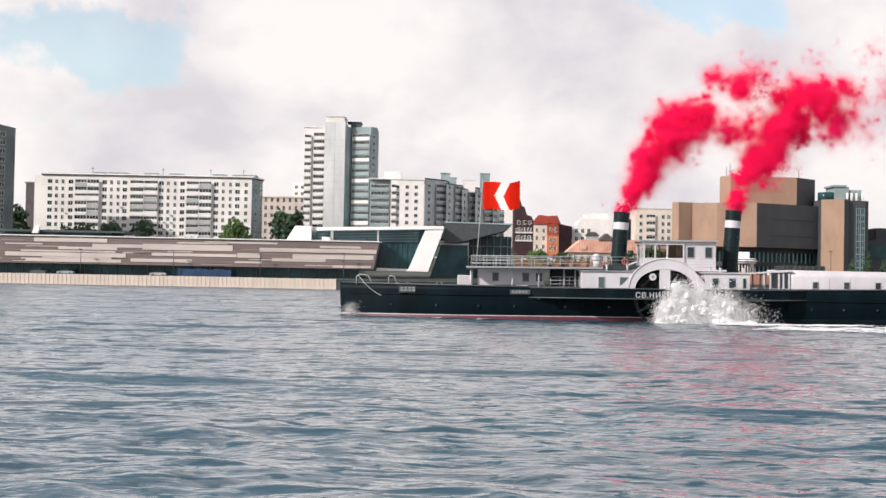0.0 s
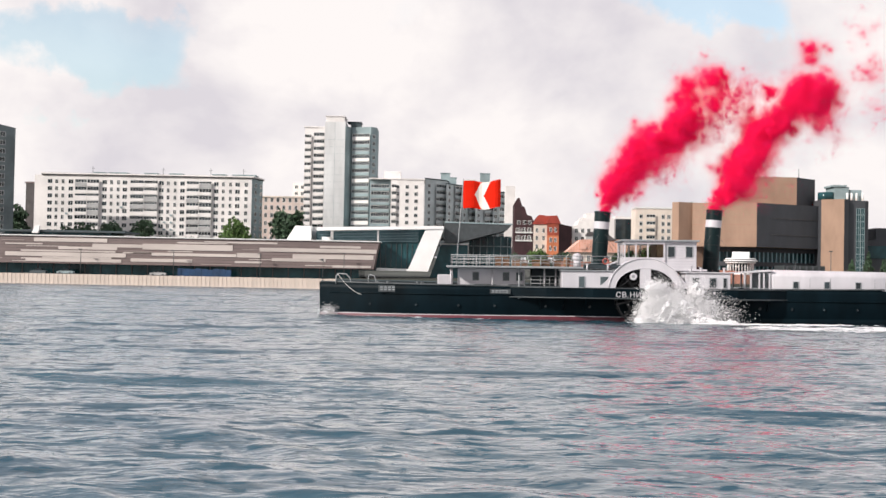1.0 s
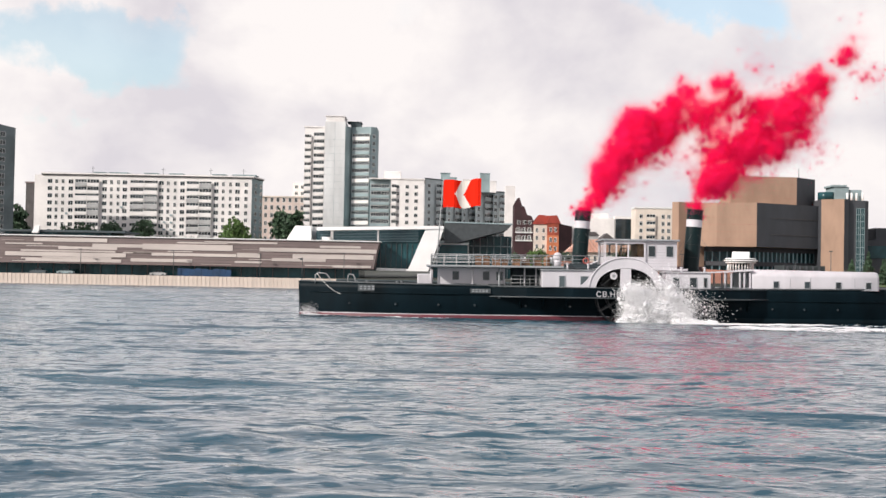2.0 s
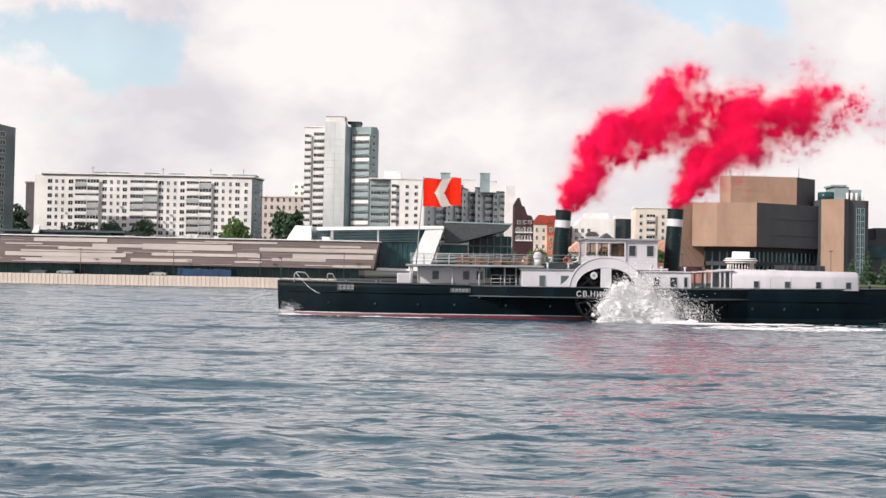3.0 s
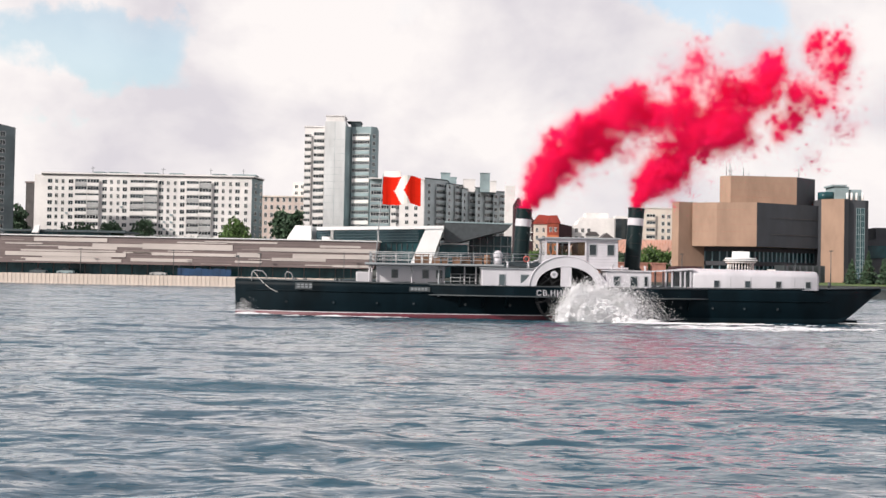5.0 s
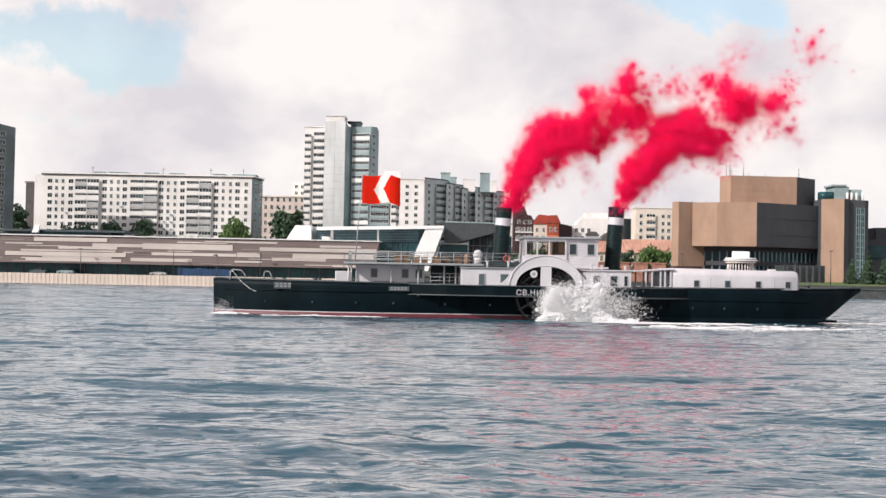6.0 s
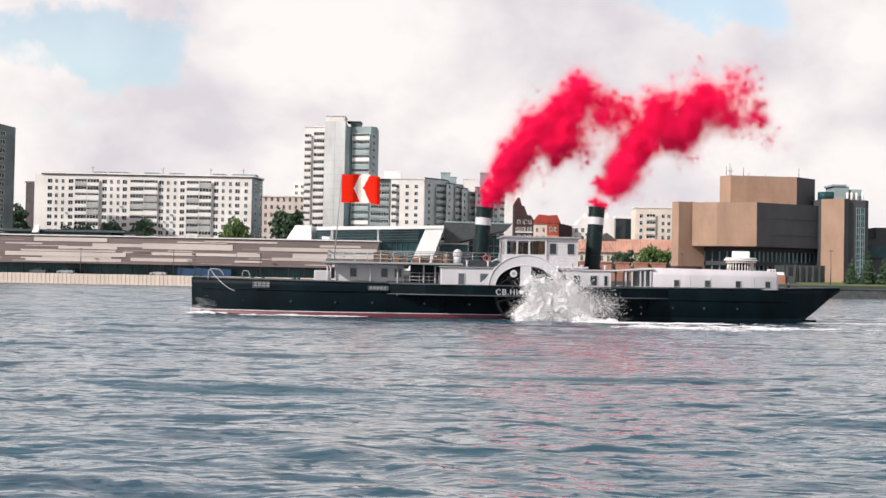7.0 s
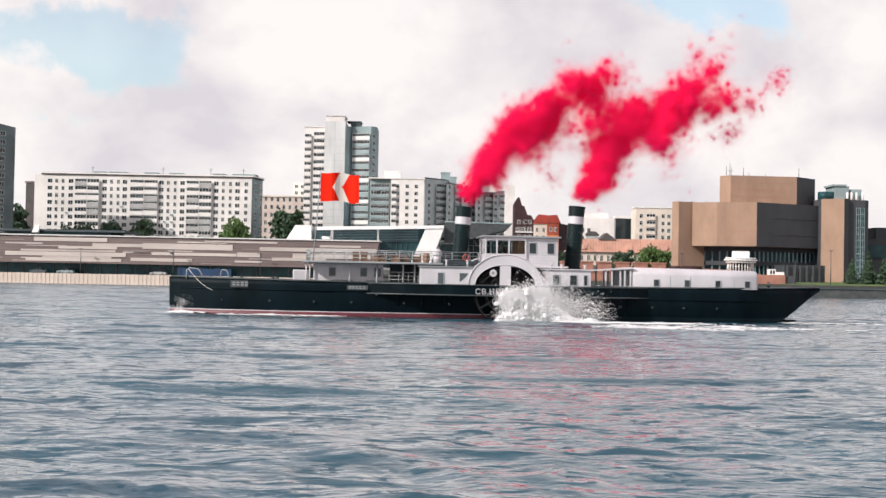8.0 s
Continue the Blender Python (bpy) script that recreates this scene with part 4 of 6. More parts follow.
    bm = bmesh.new()
    for x, h in ((82.6, 3.4), (83.6, 4.2), (84.0, 3.0), (87.6, 3.0), (89.2, 1.6), (103.8, 3.2), (94, 1.2)):
        rod(bm, (x, 356, 34.2), (x, 356, 34.2 + h), 0.10, 0.06, 5)
    rod(bm, (83.0, 356, 36.2), (84.6, 356, 36.2), 0.06, seg=5)
    part("roof_aerials", bm, "steel_dark", t)
    bm = bmesh.new()
    for k in range(4):
        rod(bm, (71.5 + k * 4, 350, 26.0), (71.5 + k * 4, 350, 26.7), 0.2, seg=8)
    part("roof_vents", bm, "panel_grey_and_shade", t)
    t2 = thing("side_building", "dark glazed low building beside the museum", "building")
    bm = bmesh.new()
    box(bm, 122.4, 160, 352, 375, 3.2, 16.8)
    part("wall", bm, "museum_dark_and_shade", t2)
    bm = bmesh.new()
    box(bm, 122.4, 160, 351.6, 352, 11.4, 15.0)
    part("glazing", bm, "glass_teal", t2)
    bm = bmesh.new()
    box(bm, 126.6, 131, 356, 364, 16.8, 20.4)
    part("roof_hut", bm, "museum_dark_and_shade", t2)


def embankment():
    # row of brick piers with dark gaps, then the brick terrace that carries the white rotunda
    w = thing("brick_terrace", "red-brown brick embankment terrace with raised piers", "wall")
    bm = bmesh.new()
    box(bm, 30, 61, 317, 326, 2.4, 5.4)
    part("base_wall", bm, "brick_pier", w)
    bm = bmesh.new()
    prism(bm, [(-1.75, -1.6), (1.75, -1.6), (1.75, 1.6), (-1.75, 1.6)], 0, 2.6)
    prism(bm, [(-1.95, -1.8), (1.95, -1.8), (1.95, 1.8), (-1.95, 1.8)], 2.6, 2.95)
    pier = mesh_of("pier", bm, "brick_pier")
    for i in range(6):
        put("pier", pier, w, Matrix.Translation((32.6 + i * 4.75, 318.4, 5.4)))
    bm = bmesh.new()
    box(bm, 61.0, 89.3, 317, 331, 2.4, 5.7)
    part("terrace", bm, "brick_pier", w)
    bm = bmesh.new()
    box(bm, 61.2, 68.0, 319, 330, 5.7, 7.6)
    part("dark_wall", bm, "maroon", w)
    bm = bmesh.new()
    slab(bm, [(68.0, 5.7), (84, 5.7), (80, 6.6), (69.0, 7.0)], 320, 330)
    part("ramp_wall", bm, "brick_pier", w)
    bm = bmesh.new()
    box(bm, 87.0, 92.0, 317.5, 328, 2.4, 5.5)
    part("dark_end", bm, "museum_dark_and_shade", w)
    r = thing("rotunda", "white round pavilion with tiered roof and columns on the terrace", "pavilion", pose(78.9, 322.5, 5.7))
    bm = bmesh.new()
    rod(bm, (0, 0, 0), (0, 0, 0.5), 3.6, seg=32)
    part("plinth", bm, "white_trim", r)
    bm = bmesh.new()
    rod(bm, (0, 0, 0.5), (0, 0, 3.0), 2.5, seg=32)
    part("core", bm, "glass_dark", r)
    bm = bmesh.new()
    rod(bm, (0, 0, 0.5), (0, 0, 3.2), 0.11, seg=8)
    c = mesh_of("column", bm, "white_trim")
    for i in range(26):
        a = 2 * math.pi * i / 26
        put("column", c, r, Matrix.Translation((3.3 * math.cos(a), 3.3 * math.sin(a), 0)))
    for k, (rr, z) in enumerate(((4.0, 3.1), (4.4, 3.6), (4.1, 4.1))):
        bm = bmesh.new()
        rod(bm, (0, 0, z), (0, 0, z + 0.3), rr, rr * 0.97, seg=40)
        part("roof_tier", bm, "white_trim", r)
    bm = bmesh.new()
    box(bm, -1.9, 1.9, -1.9, 1.9, 4.4, 6.1, 0, 0.1)
    part("roof_lantern", bm, "white_trim", r)
    k = thing("kiosk", "small white kiosk on the terrace", "kiosk", pose(87.4, 321, 5.6))
    bm = bmesh.new()
    box(bm, -1.6, 0.2, -1, 1, 0, 1.6)
    box(bm, 0.2, 2.4, -1, 1, 0, 0.9)
    part("body", bm, "white_trim", k)
    for i in range(2):
        bm = bmesh.new()
        box(bm, -1.3 + i * 0.75, -0.8 + i * 0.75, -1.05, -0.98, 0.3, 1.3)
        part("window", bm, "glass_dark", k)
    for x, z, h in ((91.4, 3.4, 6.0), (100.6, 3.5, 8.6), (95.8, 3.0, 3.2), (62.0, 7.6, 3.0)):
        l = thing("street_lamp", "thin dark street lamp by the museum", "street lamp", group="museum lamps")
        bm = bmesh.new()
        rod(bm, (x, 315.5, 2.6), (x, 315.5, z + h), 0.12, 0.08)
        part("pole", bm, "steel_dark", l)
        bm = bmesh.new()
        box(bm, x - 0.5, x + 0.5, 315.3, 315.7, z + h, z + h + 0.2)
        part("head", bm, "steel_dark", l)


museum()
embankment()

# ---- trees ----
tree("deciduous_tree", -138.5, 462, 12, 11.5, 14, "leaf_dark", "dark green tree before the long apartment house", 1)
tree("deciduous_tree", -127, 464, 12, 13, 9, "leaf_dark", "dark green tree before the long apartment house", 2)
tree("deciduous_tree", -114, 462, 12, 13.5, 9, "leaf_dark", "dark green tree before the long apartment house", 3)
tree("deciduous_tree", -163.5, 468, 12, 20, 9, "leaf_dark", "tall dark tree between two blocks", 4)
tree("deciduous_tree", -79, 455, 13, 12, 15, "leaf_green", "bright green broad tree behind the hall", 5, 900)
tree("deciduous_tree", -63.5, 480, 14, 17, 11, "leaf_dark", "tall green tree before the pink house", 6, 900)
tree("deciduous_tree", -59.5, 478, 14, 20, 9, "leaf_dark", "tall green tree before the pink house", 16, 700)
tree("deciduous_tree", 31.5, 400, 6, 8.6, 10, "leaf_green", "rounded bright green tree behind the vessel", 7, 900)
tree("deciduous_tree", 40, 404, 6, 7.6, 9, "leaf_dark", "dark tree behind the bright one", 8)
tree("deciduous_tree", 66.0, 392, 6, 10.6, 10, "leaf_green", "bright green tree beside the museum", 9, 1000)
tree("deciduous_tree", 70.6, 390, 6, 9.6, 8, "leaf_green", "bright green tree beside the museum", 19, 800)
tree("deciduous_tree", 55.2, 380, 6, 8.6, 6, "leaf_dark", "dark shrub-like tree beside the brick piers", 10)
tree("deciduous_tree", 58.4, 385, 6, 9.4, 4, "leaf_dark", "dark narrow tree beside the brick piers", 12)
for i, (x, h) in enumerate(((109.0, 6.0), (111.0, 7.4), (113.2, 6.4), (115.4, 9.6), (118.0, 7.4), (120.4, 8.2))):
    tree("spruce", x, 326 + (i % 2) * 4, 3.4, h, h * 0.62, "leaf_dark", "dark blue-green young spruce on the lawn", 30 + i, 900, True)
for i, (x, w) in enumerate(((-150, 9), (-103, 7), (-94, 9), (-68, 8), (26, 9))):
    tree("bush", x, 452, 12.0 if x < 0 else 8.0, 6.0, w, "leaf_dark", "dark round bushes behind the hall", 50 + i, 400)

# ---- river ----


def river():
    """One sheet of waves round the viewpoint, finer where it is near, out to the horizon."""
    angles = list(np.linspace(-25, 25, 460)) + list(np.linspace(25, 335, 64))[1:-1]
    radii = [6.0 * (1.005 ** i) for i in range(0, 925)] + [700, 1000, 1600, 2600, 4000]
    rnd = random.Random(11)
    waves = []
    for _ in range(64):
        lam = 10 ** rnd.uniform(-0.25, 0.75)
        d = radians(rnd.gauss(82, 18) if rnd.random() < 0.6 else rnd.choice((35, 145)) + rnd.uniform(-28, 28))
        k = 2 * math.pi / lam
        waves.append((k * math.cos(d), k * math.sin(d), rnd.uniform(0, 6.28), 0.0032 * lam ** 0.95))
    a = np.radians(np.array(angles))
    r = np.array(radii)
    X = np.sin(a)[None, :] * r[:, None]
    Y = np.cos(a)[None, :] * r[:, None]
    Z = np.zeros_like(X)
    fade = np.clip((600 - r) / 400, 0, 1)[:, None]
    step = 0.005 * r[:, None]
    wx = X + 1.3 * np.sin(0.11 * Y + 0.07 * X) + 0.5 * np.sin(0.31 * X - 0.2 * Y)
    wy = Y + 1.1 * np.sin(0.13 * X - 0.05 * Y + 1.0)
    for kx, ky, ph, amp in waves:
        lam = 2 * math.pi / math.hypot(kx, ky)
        w = np.clip(lam / (2.2 * step) - 0.6, 0, 1)
        s = np.sin(kx * wx + ky * wy + ph)
        Z += w * amp * (s + 0.35 * np.abs(s) ** 2 - 0.17)
    # gusts: patches of rougher and smoother water
    gust = 0.75 + 0.45 * np.sin(0.045 * X + 1.3 * np.sin(0.03 * Y)) * np.sin(0.06 * Y + 0.7)
    Z *= fade * gust
    nr, na = X.shape
    co = np.stack([X, Y, Z], -1).reshape(-1, 3)
    faces = []
    for i in range(nr - 1):
        o = i * na
        for j in range(na):
            k = (j + 1) % na
            faces.append((o + j, o + k, o + na + k, o + na + j))
    faces.append(tuple(range(na - 1, -1, -1)))
    me = bpy.data.meshes.new("water")
    me.from_pydata([tuple(v) for v in co], [], faces)
    me.polygons.foreach_set("use_smooth", [True] * len(me.polygons))
    me.materials.append(M["water"])
    me.validate()
    return tagged(new("water", me), "rippled grey-blue river water", "", "", "structure")


water = river()

# ---- the paddle steamer ----
# its own space: x from bow (-29.0) to stern (29.5) with 0 at the paddle shaft, y 0 on the keel, z 0 at the waterline
ship = thing("paddle_steamer", "black-hulled white paddle steamer with two raked funnels under way", "ship")


def half_breadth(x, z):
    """Half the hull's width at a station and height."""
    b = 4.2
    if x < -14:
        u = (x + 29.0) / 15.0
        b *= max(0.02, 1 - (1 - u) ** 2.1)
    if x > 14:
        u = (29.5 - x) / 15.5
        b *= max(0.15, 1 - (1 - max(u, 0)) ** 2.6)
    if z < 2.0:
        b *= 1 - 0.10 * (1 - z / 2.0) ** 2
    return b


def deck_z(x):
    return 2.95 + 0.24 * max(0, -x / 29.0) ** 2.2 + 0.26 * max(0, (x - 8) / 21.5) ** 2


def hull_bottom(x):
    return -1.2 if x < 23.5 else -1.2 + (x - 23.5) / 6.0 * 4.1


def hull():
    xs = [-29.0, -28.8, -28.2, -27, -25.5, -23.5, -21, -18, -14, -8, -2, 4, 10, 14, 17, 20, 22, 23.5, 25, 26.3, 27.4, 28.5, 29.2, 29.5]

    def shell(levels, name, material, label="", out=0.0, keep=lambda x: True):
        bm = bmesh.new()
        rows = []
        for x in xs:
            if not keep(x):
                continue
            low = hull_bottom(x)
            row = []
            for side in (-1, 1):
                col = []
                for lv in levels:
                    z = lv if lv != "deck" else deck_z(x)
                    z = max(z, min(low, deck_z(x) - 0.12))
                    rake = -0.03 * (z - 1) if x < -28 else 0
                    col.append(bm.verts.new((x + rake, side * (half_breadth(x, max(z, 0)) + out), z)))
                row.append(col)
            rows.append(row)
        for a, b in zip(rows, rows[1:]):
            for s in (0, 1):
                for i in range(len(levels) - 1):
                    q = (a[s][i], b[s][i], b[s][i + 1], a[s][i + 1])
                    f = bm.faces.new(q if s == 0 else q[::-1])
                    f.smooth = True
            f = bm.faces.new((a[0][-1], b[0][-1], b[1][-1], a[1][-1]))
        for e in (rows[0], rows[-1]):
            for i in range(len(levels) - 1):
                bm.faces.new((e[0][i], e[1][i], e[1][i + 1], e[0][i + 1]))
        return part(name, bm, material, ship, label)

    shell((0.42, 0.9, 1.5, 2.1, 2.6, "deck"), "hull", "hull_black", "black painted riveted steel hull")
    shell((-1.2, -0.4, 0.0, 0.36), "boot_topping", "hull_red", "dark red underwater paint", 0.01, lambda x: x < 4.5)
    shell((-1.2, -0.4, 0.0, 0.42), "after_bilge", "hull_black", "", 0.0, lambda x: x > 3.5)
    shell((0.36, 0.42), "waterline_stripe", "ship_white", "thin white line above the red paint", 0.015, lambda x: x < 4.5)
    # rubbing strake, plate seams, scuppers
    for z, r, x0, x1, mt in ((2.22, 0.06, -28.0, -11, "hull_black"), (1.95, 0.05, 9.0, 24, "hull_black")):
        for s in (-1, 1):
            pts = [(x, s * (half_breadth(x, z) + 0.03), z) for x in np.linspace(x0, x1, 14)]
            bm = bmesh.new()
            tube(bm, pts, r)
            part("rubbing_strake", bm, mt, ship)
    bm = bmesh.new()
    rod(bm, (0, -0.06, 0), (0, 0.02, 0), 0.15, seg=14)
    rod(bm, (0, -0.045, 0), (0, -0.07, 0), 0.10, seg=14, mi=1)
    port = mesh_of("porthole", bm, "hull_black", "glass_dark")
    for x in (-24.2, -20, -16.2, -13.0, -8.5, -4.6, 10.4, 13.2, 16.0, 19.0):
        put("porthole", port, ship, Matrix.Translation((x, -half_breadth(x, 1.25), 1.25)))
    # bulwark rail
    for s in (-1, 1):
        bm = bmesh.new()
        tube(bm, [(x, s * half_breadth(x, 3), deck_z(x) + 0.02) for x in np.linspace(-28.9, 29.4, 44)], 0.07)
        part("gunwale", bm, "steel_dark", ship)


hull()


def sponsons():
    for s in (-1, 1):
        bm = bmesh.new()
        plan = [(-12.0, -4.0), (-8.5, -5.4), (-4.5, -6.2), (8.0, -6.2), (11.0, -5.2), (13.0, -4.0)]
        if s > 0:
            plan = [(x, -y) for x, y in plan][::-1]
        prism(bm, plan, 2.02, 2.93)
        part("sponson", bm, "hull_black", ship, "black overhanging side deck")
        bm = bmesh.new()
        pts = [(x, y + (-0.03 if s < 0 else 0.03), 2.05) for x, y in plan]
        tube(bm, pts, 0.06)
        tube(bm, [(x, y, 2.93) for x, y, z in pts], 0.05)
        part("sponson_rail", bm, "steel_dark", ship)
        for x in (-9, -7, -5, 9, 11):
            bm = bmesh.new()
            yy = 4.9 if abs(x) > 8 else 5.6
            tube(bm, [(x, s * 4.0, 1.0), (x, s * yy, 2.02)], 0.07)
            part("sponson_bracket", bm, "hull_black", ship)


sponsons()


def paddle(s):
    """Paddle box on one side (s = -1 faces the camera's bank) and the wheel inside it."""
    y0, y1 = (-6.25, -6.05) if s < 0 else (6.05, 6.25)
    ell = lambda a, b, t: (a * math.cos(t), b * math.sin(t))
    seg = 28
    bm = bmesh.new()
    base = 2.95
    # arched face: two quarter openings with a central post
    outer = [ell(3.15, 2.62, math.pi * i / seg) for i in range(seg + 1)]
    inner = [ell(2.58, 1.74, math.pi * i / seg) for i in range(seg + 1)]
    for i in range(seg):
        q = [outer[i], outer[i + 1], inner[i + 1], inner[i]]
        for y, rev in ((y0, False), (y1, True)):
            vs = [bm.verts.new((x, y, base + z)) for x, z in q]
            bm.faces.new(vs[::-1] if rev else vs)
        for e in ((outer[i], outer[i + 1]), (inner[i + 1], inner[i])):
            vs = [bm.verts.new((e[0][0], y0, base + e[0][1])), bm.verts.new((e[1][0], y0, base + e[1][1])),
                  bm.verts.new((e[1][0], y1, base + e[1][1])), bm.verts.new((e[0][0], y1, base + e[0][1]))]
            bm.faces.new(vs)
    bmesh.ops.remove_doubles(bm, verts=bm.verts, dist=0.001)
    box(bm, -0.46, 0.46, min(y0, y1) - 0.02, max(y0, y1), base, base + 1.75)
    pb = part("paddle_box", bm, "ship_white", ship, "white arched paddle box with two quarter openings")
    bm = bmesh.new()
    ya, yb = (-6.06, -4.0) if s < 0 else (4.0, 6.06)
    for i in range(seg):
        (xa, za), (xb, zb) = outer[i], outer[i + 1]
        vs = [bm.verts.new(p) for p in ((xa, ya, base + za), (xb, ya, base + zb), (xb, yb, base + zb), (xa, yb, base + za))]
        bm.faces.new(vs).smooth = True
        # inside of the casing near-black: the recess's shade put into its colour
        vs = [bm.verts.new(p) for p in ((xa * 0.97, ya, base + za * 0.97), (xb * 0.97, ya, base + zb * 0.97), (xb * 0.97, yb, base + zb * 0.97), (xa * 0.97, yb, base + za * 0.97))]
        bm.faces.new(vs[::-1]).material_index = 1
    o = part("casing", bm, ("ship_white", "wheel_iron"), pb)
    bm = bmesh.new()
    yi = ya + 1.9 if s < 0 else ya + 0.02
    slab(bm, [(x * 0.96, base + z * 0.96) for x, z in outer][::1], yi, yi + 0.12)
    part("inner_wall", bm, "wheel_iron", pb)
    # trim ring on the face
    bm = bmesh.new()
    yt = y0 - 0.03 if s < 0 else y1 + 0.03
    tube(bm, [(x, yt, base + z) for x, z in outer], 0.05)
    part("trim", bm, "ship_white", pb)
    bm = bmesh.new()
    tube(bm, [(x, yt, base + z) for x, z in inner], 0.035)
    part("trim", bm, "ship_white", pb)
    if s < 0:
        bm = bmesh.new()
        rod(bm, (-1.05, -6.32, 3.98), (-1.05, -6.26, 3.98), 0.31, seg=24)
        rod(bm, (-1.05, -6.34, 3.98), (-1.05, -6.31, 3.98), 0.14, seg=16, mi=1)
        part("emblem", bm, ("ship_white", "ship_shade_grey"), pb, "round white medallion")
        # stays that carry the emblem across the opening
        bm = bmesh.new()
        tube(bm, [(-2.1, -6.2, 3.1), (-1.05, -6.28, 3.98), (-0.45, -6.2, 4.4)], 0.04)
        part("stay", bm, "wheel_iron", pb)
    # skirts that run down to the sponson deck fore and aft
    for sx in (-1, 1):
        bm = bmesh.new()
        n = 10
        pts = []
        for i in range(n + 1):
            u = i / n
            pts.append((sx * (2.9 + 1.7 * u), base + 1.25 * (1 - u) ** 2.2 + 0.02))
        outline = [(sx * 2.6, base)] + [(sx * 4.6, base)] + pts[::-1]
        if sx < 0:
            outline = outline[::-1]
        slab(bm, outline, y0 + 0.03, y1 - 0.03)
        part("skirt", bm, "ship_white", pb)
    wh = new("paddle_wheel")
    wh.parent = ship
    wh["label"] = "dark iron paddle wheel turning in its box"
    wh.matrix_basis = pose(0, s * 5.1, 2.15)
    R = 2.42
    for yy in (-0.75, 0.75):
        for rr in (R, R * 0.62):
            bm = bmesh.new()
            tube(bm, [(rr * math.cos(2 * math.pi * i / 32), yy, rr * math.sin(2 * math.pi * i / 32)) for i in range(33)], 0.055)
            part("rim", bm, "wheel_iron", wh)
    bm = bmesh.new()
    box(bm, 0.2, R + 0.05, -0.05, 0.05, -0.05, 0.05)
    spoke = mesh_of("spoke", bm, "wheel_iron")
    bm = bmesh.new()
    box(bm, R - 0.42, R + 0.08, -0.85, 0.85, -0.03, 0.03)
    board = mesh_of("float", bm, "wheel_iron")
    for i in range(12):
        m = Matrix.Rotation(2 * math.pi * i / 12, 4, "Y")
        put("float", board, wh, m)
        for yy in (-0.75, 0.75):
            put("spoke", spoke, wh, Matrix.Translation((0, yy, 0)) @ m)
    bm = bmesh.new()
    rod(bm, (0, -0.95, 0), (0, 0.95, 0), 0.30, seg=16)
    part("hub", bm, "wheel_iron", wh)
    return wh


wheels = [paddle(-1), paddle(1)]


def lettering():
    cu = bpy.data.curves.new("ship_name", "FONT")
    cu.body = "СВ.НИКОЛАЙ"
    cu.size, cu.extrude, cu.offset, cu.space_character = 0.66, 0.015, 0.003, 1.14
    tmp = new("ship_name_text", cu)
    dg = bpy.context.evaluated_depsgraph_get()
    me = bpy.data.meshes.new_from_object(tmp.evaluated_get(dg))
    bpy.data.objects.remove(tmp)
    me.materials.clear()
    me.materials.append(M["ship_white"])
    ob = new("ship_name", me)
    ob.parent = ship
    ob.matrix_basis = pose(-2.55, -6.235, 2.16, 90)
    tagged(ob, "white raised lettering of the vessel's name")


lettering()


def house(name, x0, x1, y0, y1, z0, z1, material="ship_white", bevel=0.05, label=""):
    bm = bmesh.new()
    box(bm, x0, x1, y0, y1, z0, z1, 0, bevel)
    return part(name, bm, material, ship, label)


def pane(parent, x0, x1, y, z0, z1, fr="ship_shade_grey", glass="glass_dark", name="window"):
    bm = bmesh.new()
    t = 0.05
    box(bm, x0, x1, y - 0.03, y + 0.03, z0, z0 + t)
    box(bm, x0, x1, y - 0.03, y + 0.03, z1 - t, z1)
    box(bm, x0, x0 + t, y - 0.03, y + 0.03, z0 + t, z1 - t)
    box(bm, x1 - t, x1, y - 0.03, y + 0.03, z0 + t, z1 - t)
    box(bm, x0 + t, x1 - t, y - 0.008, y + 0.02, z0 + t, z1 - t, 1)
    return part(name, bm, (fr, glass), parent)


def railing(pts, h, z_of, name="railing", step=1.5, bars=3):
    bm = bmesh.new()
    for k in range(1, bars + 1):
        tube(bm, [(x, y, z_of + h * k / bars) for x, y in pts], 0.028 if k < bars else 0.036, 5)
    for (xa, ya), (xb, yb) in zip(pts, pts[1:]):
        n = max(1, round(math.hypot(xb - xa, yb - ya) / step))
        for i in range(n + 1):
            x, y = xa + (xb - xa) * i / n, ya + (yb - ya) * i / n
            rod(bm, (x, y, z_of), (x, y, z_of + h), 0.03, seg=5)
    return part(name, bm, "rail_grey", ship)


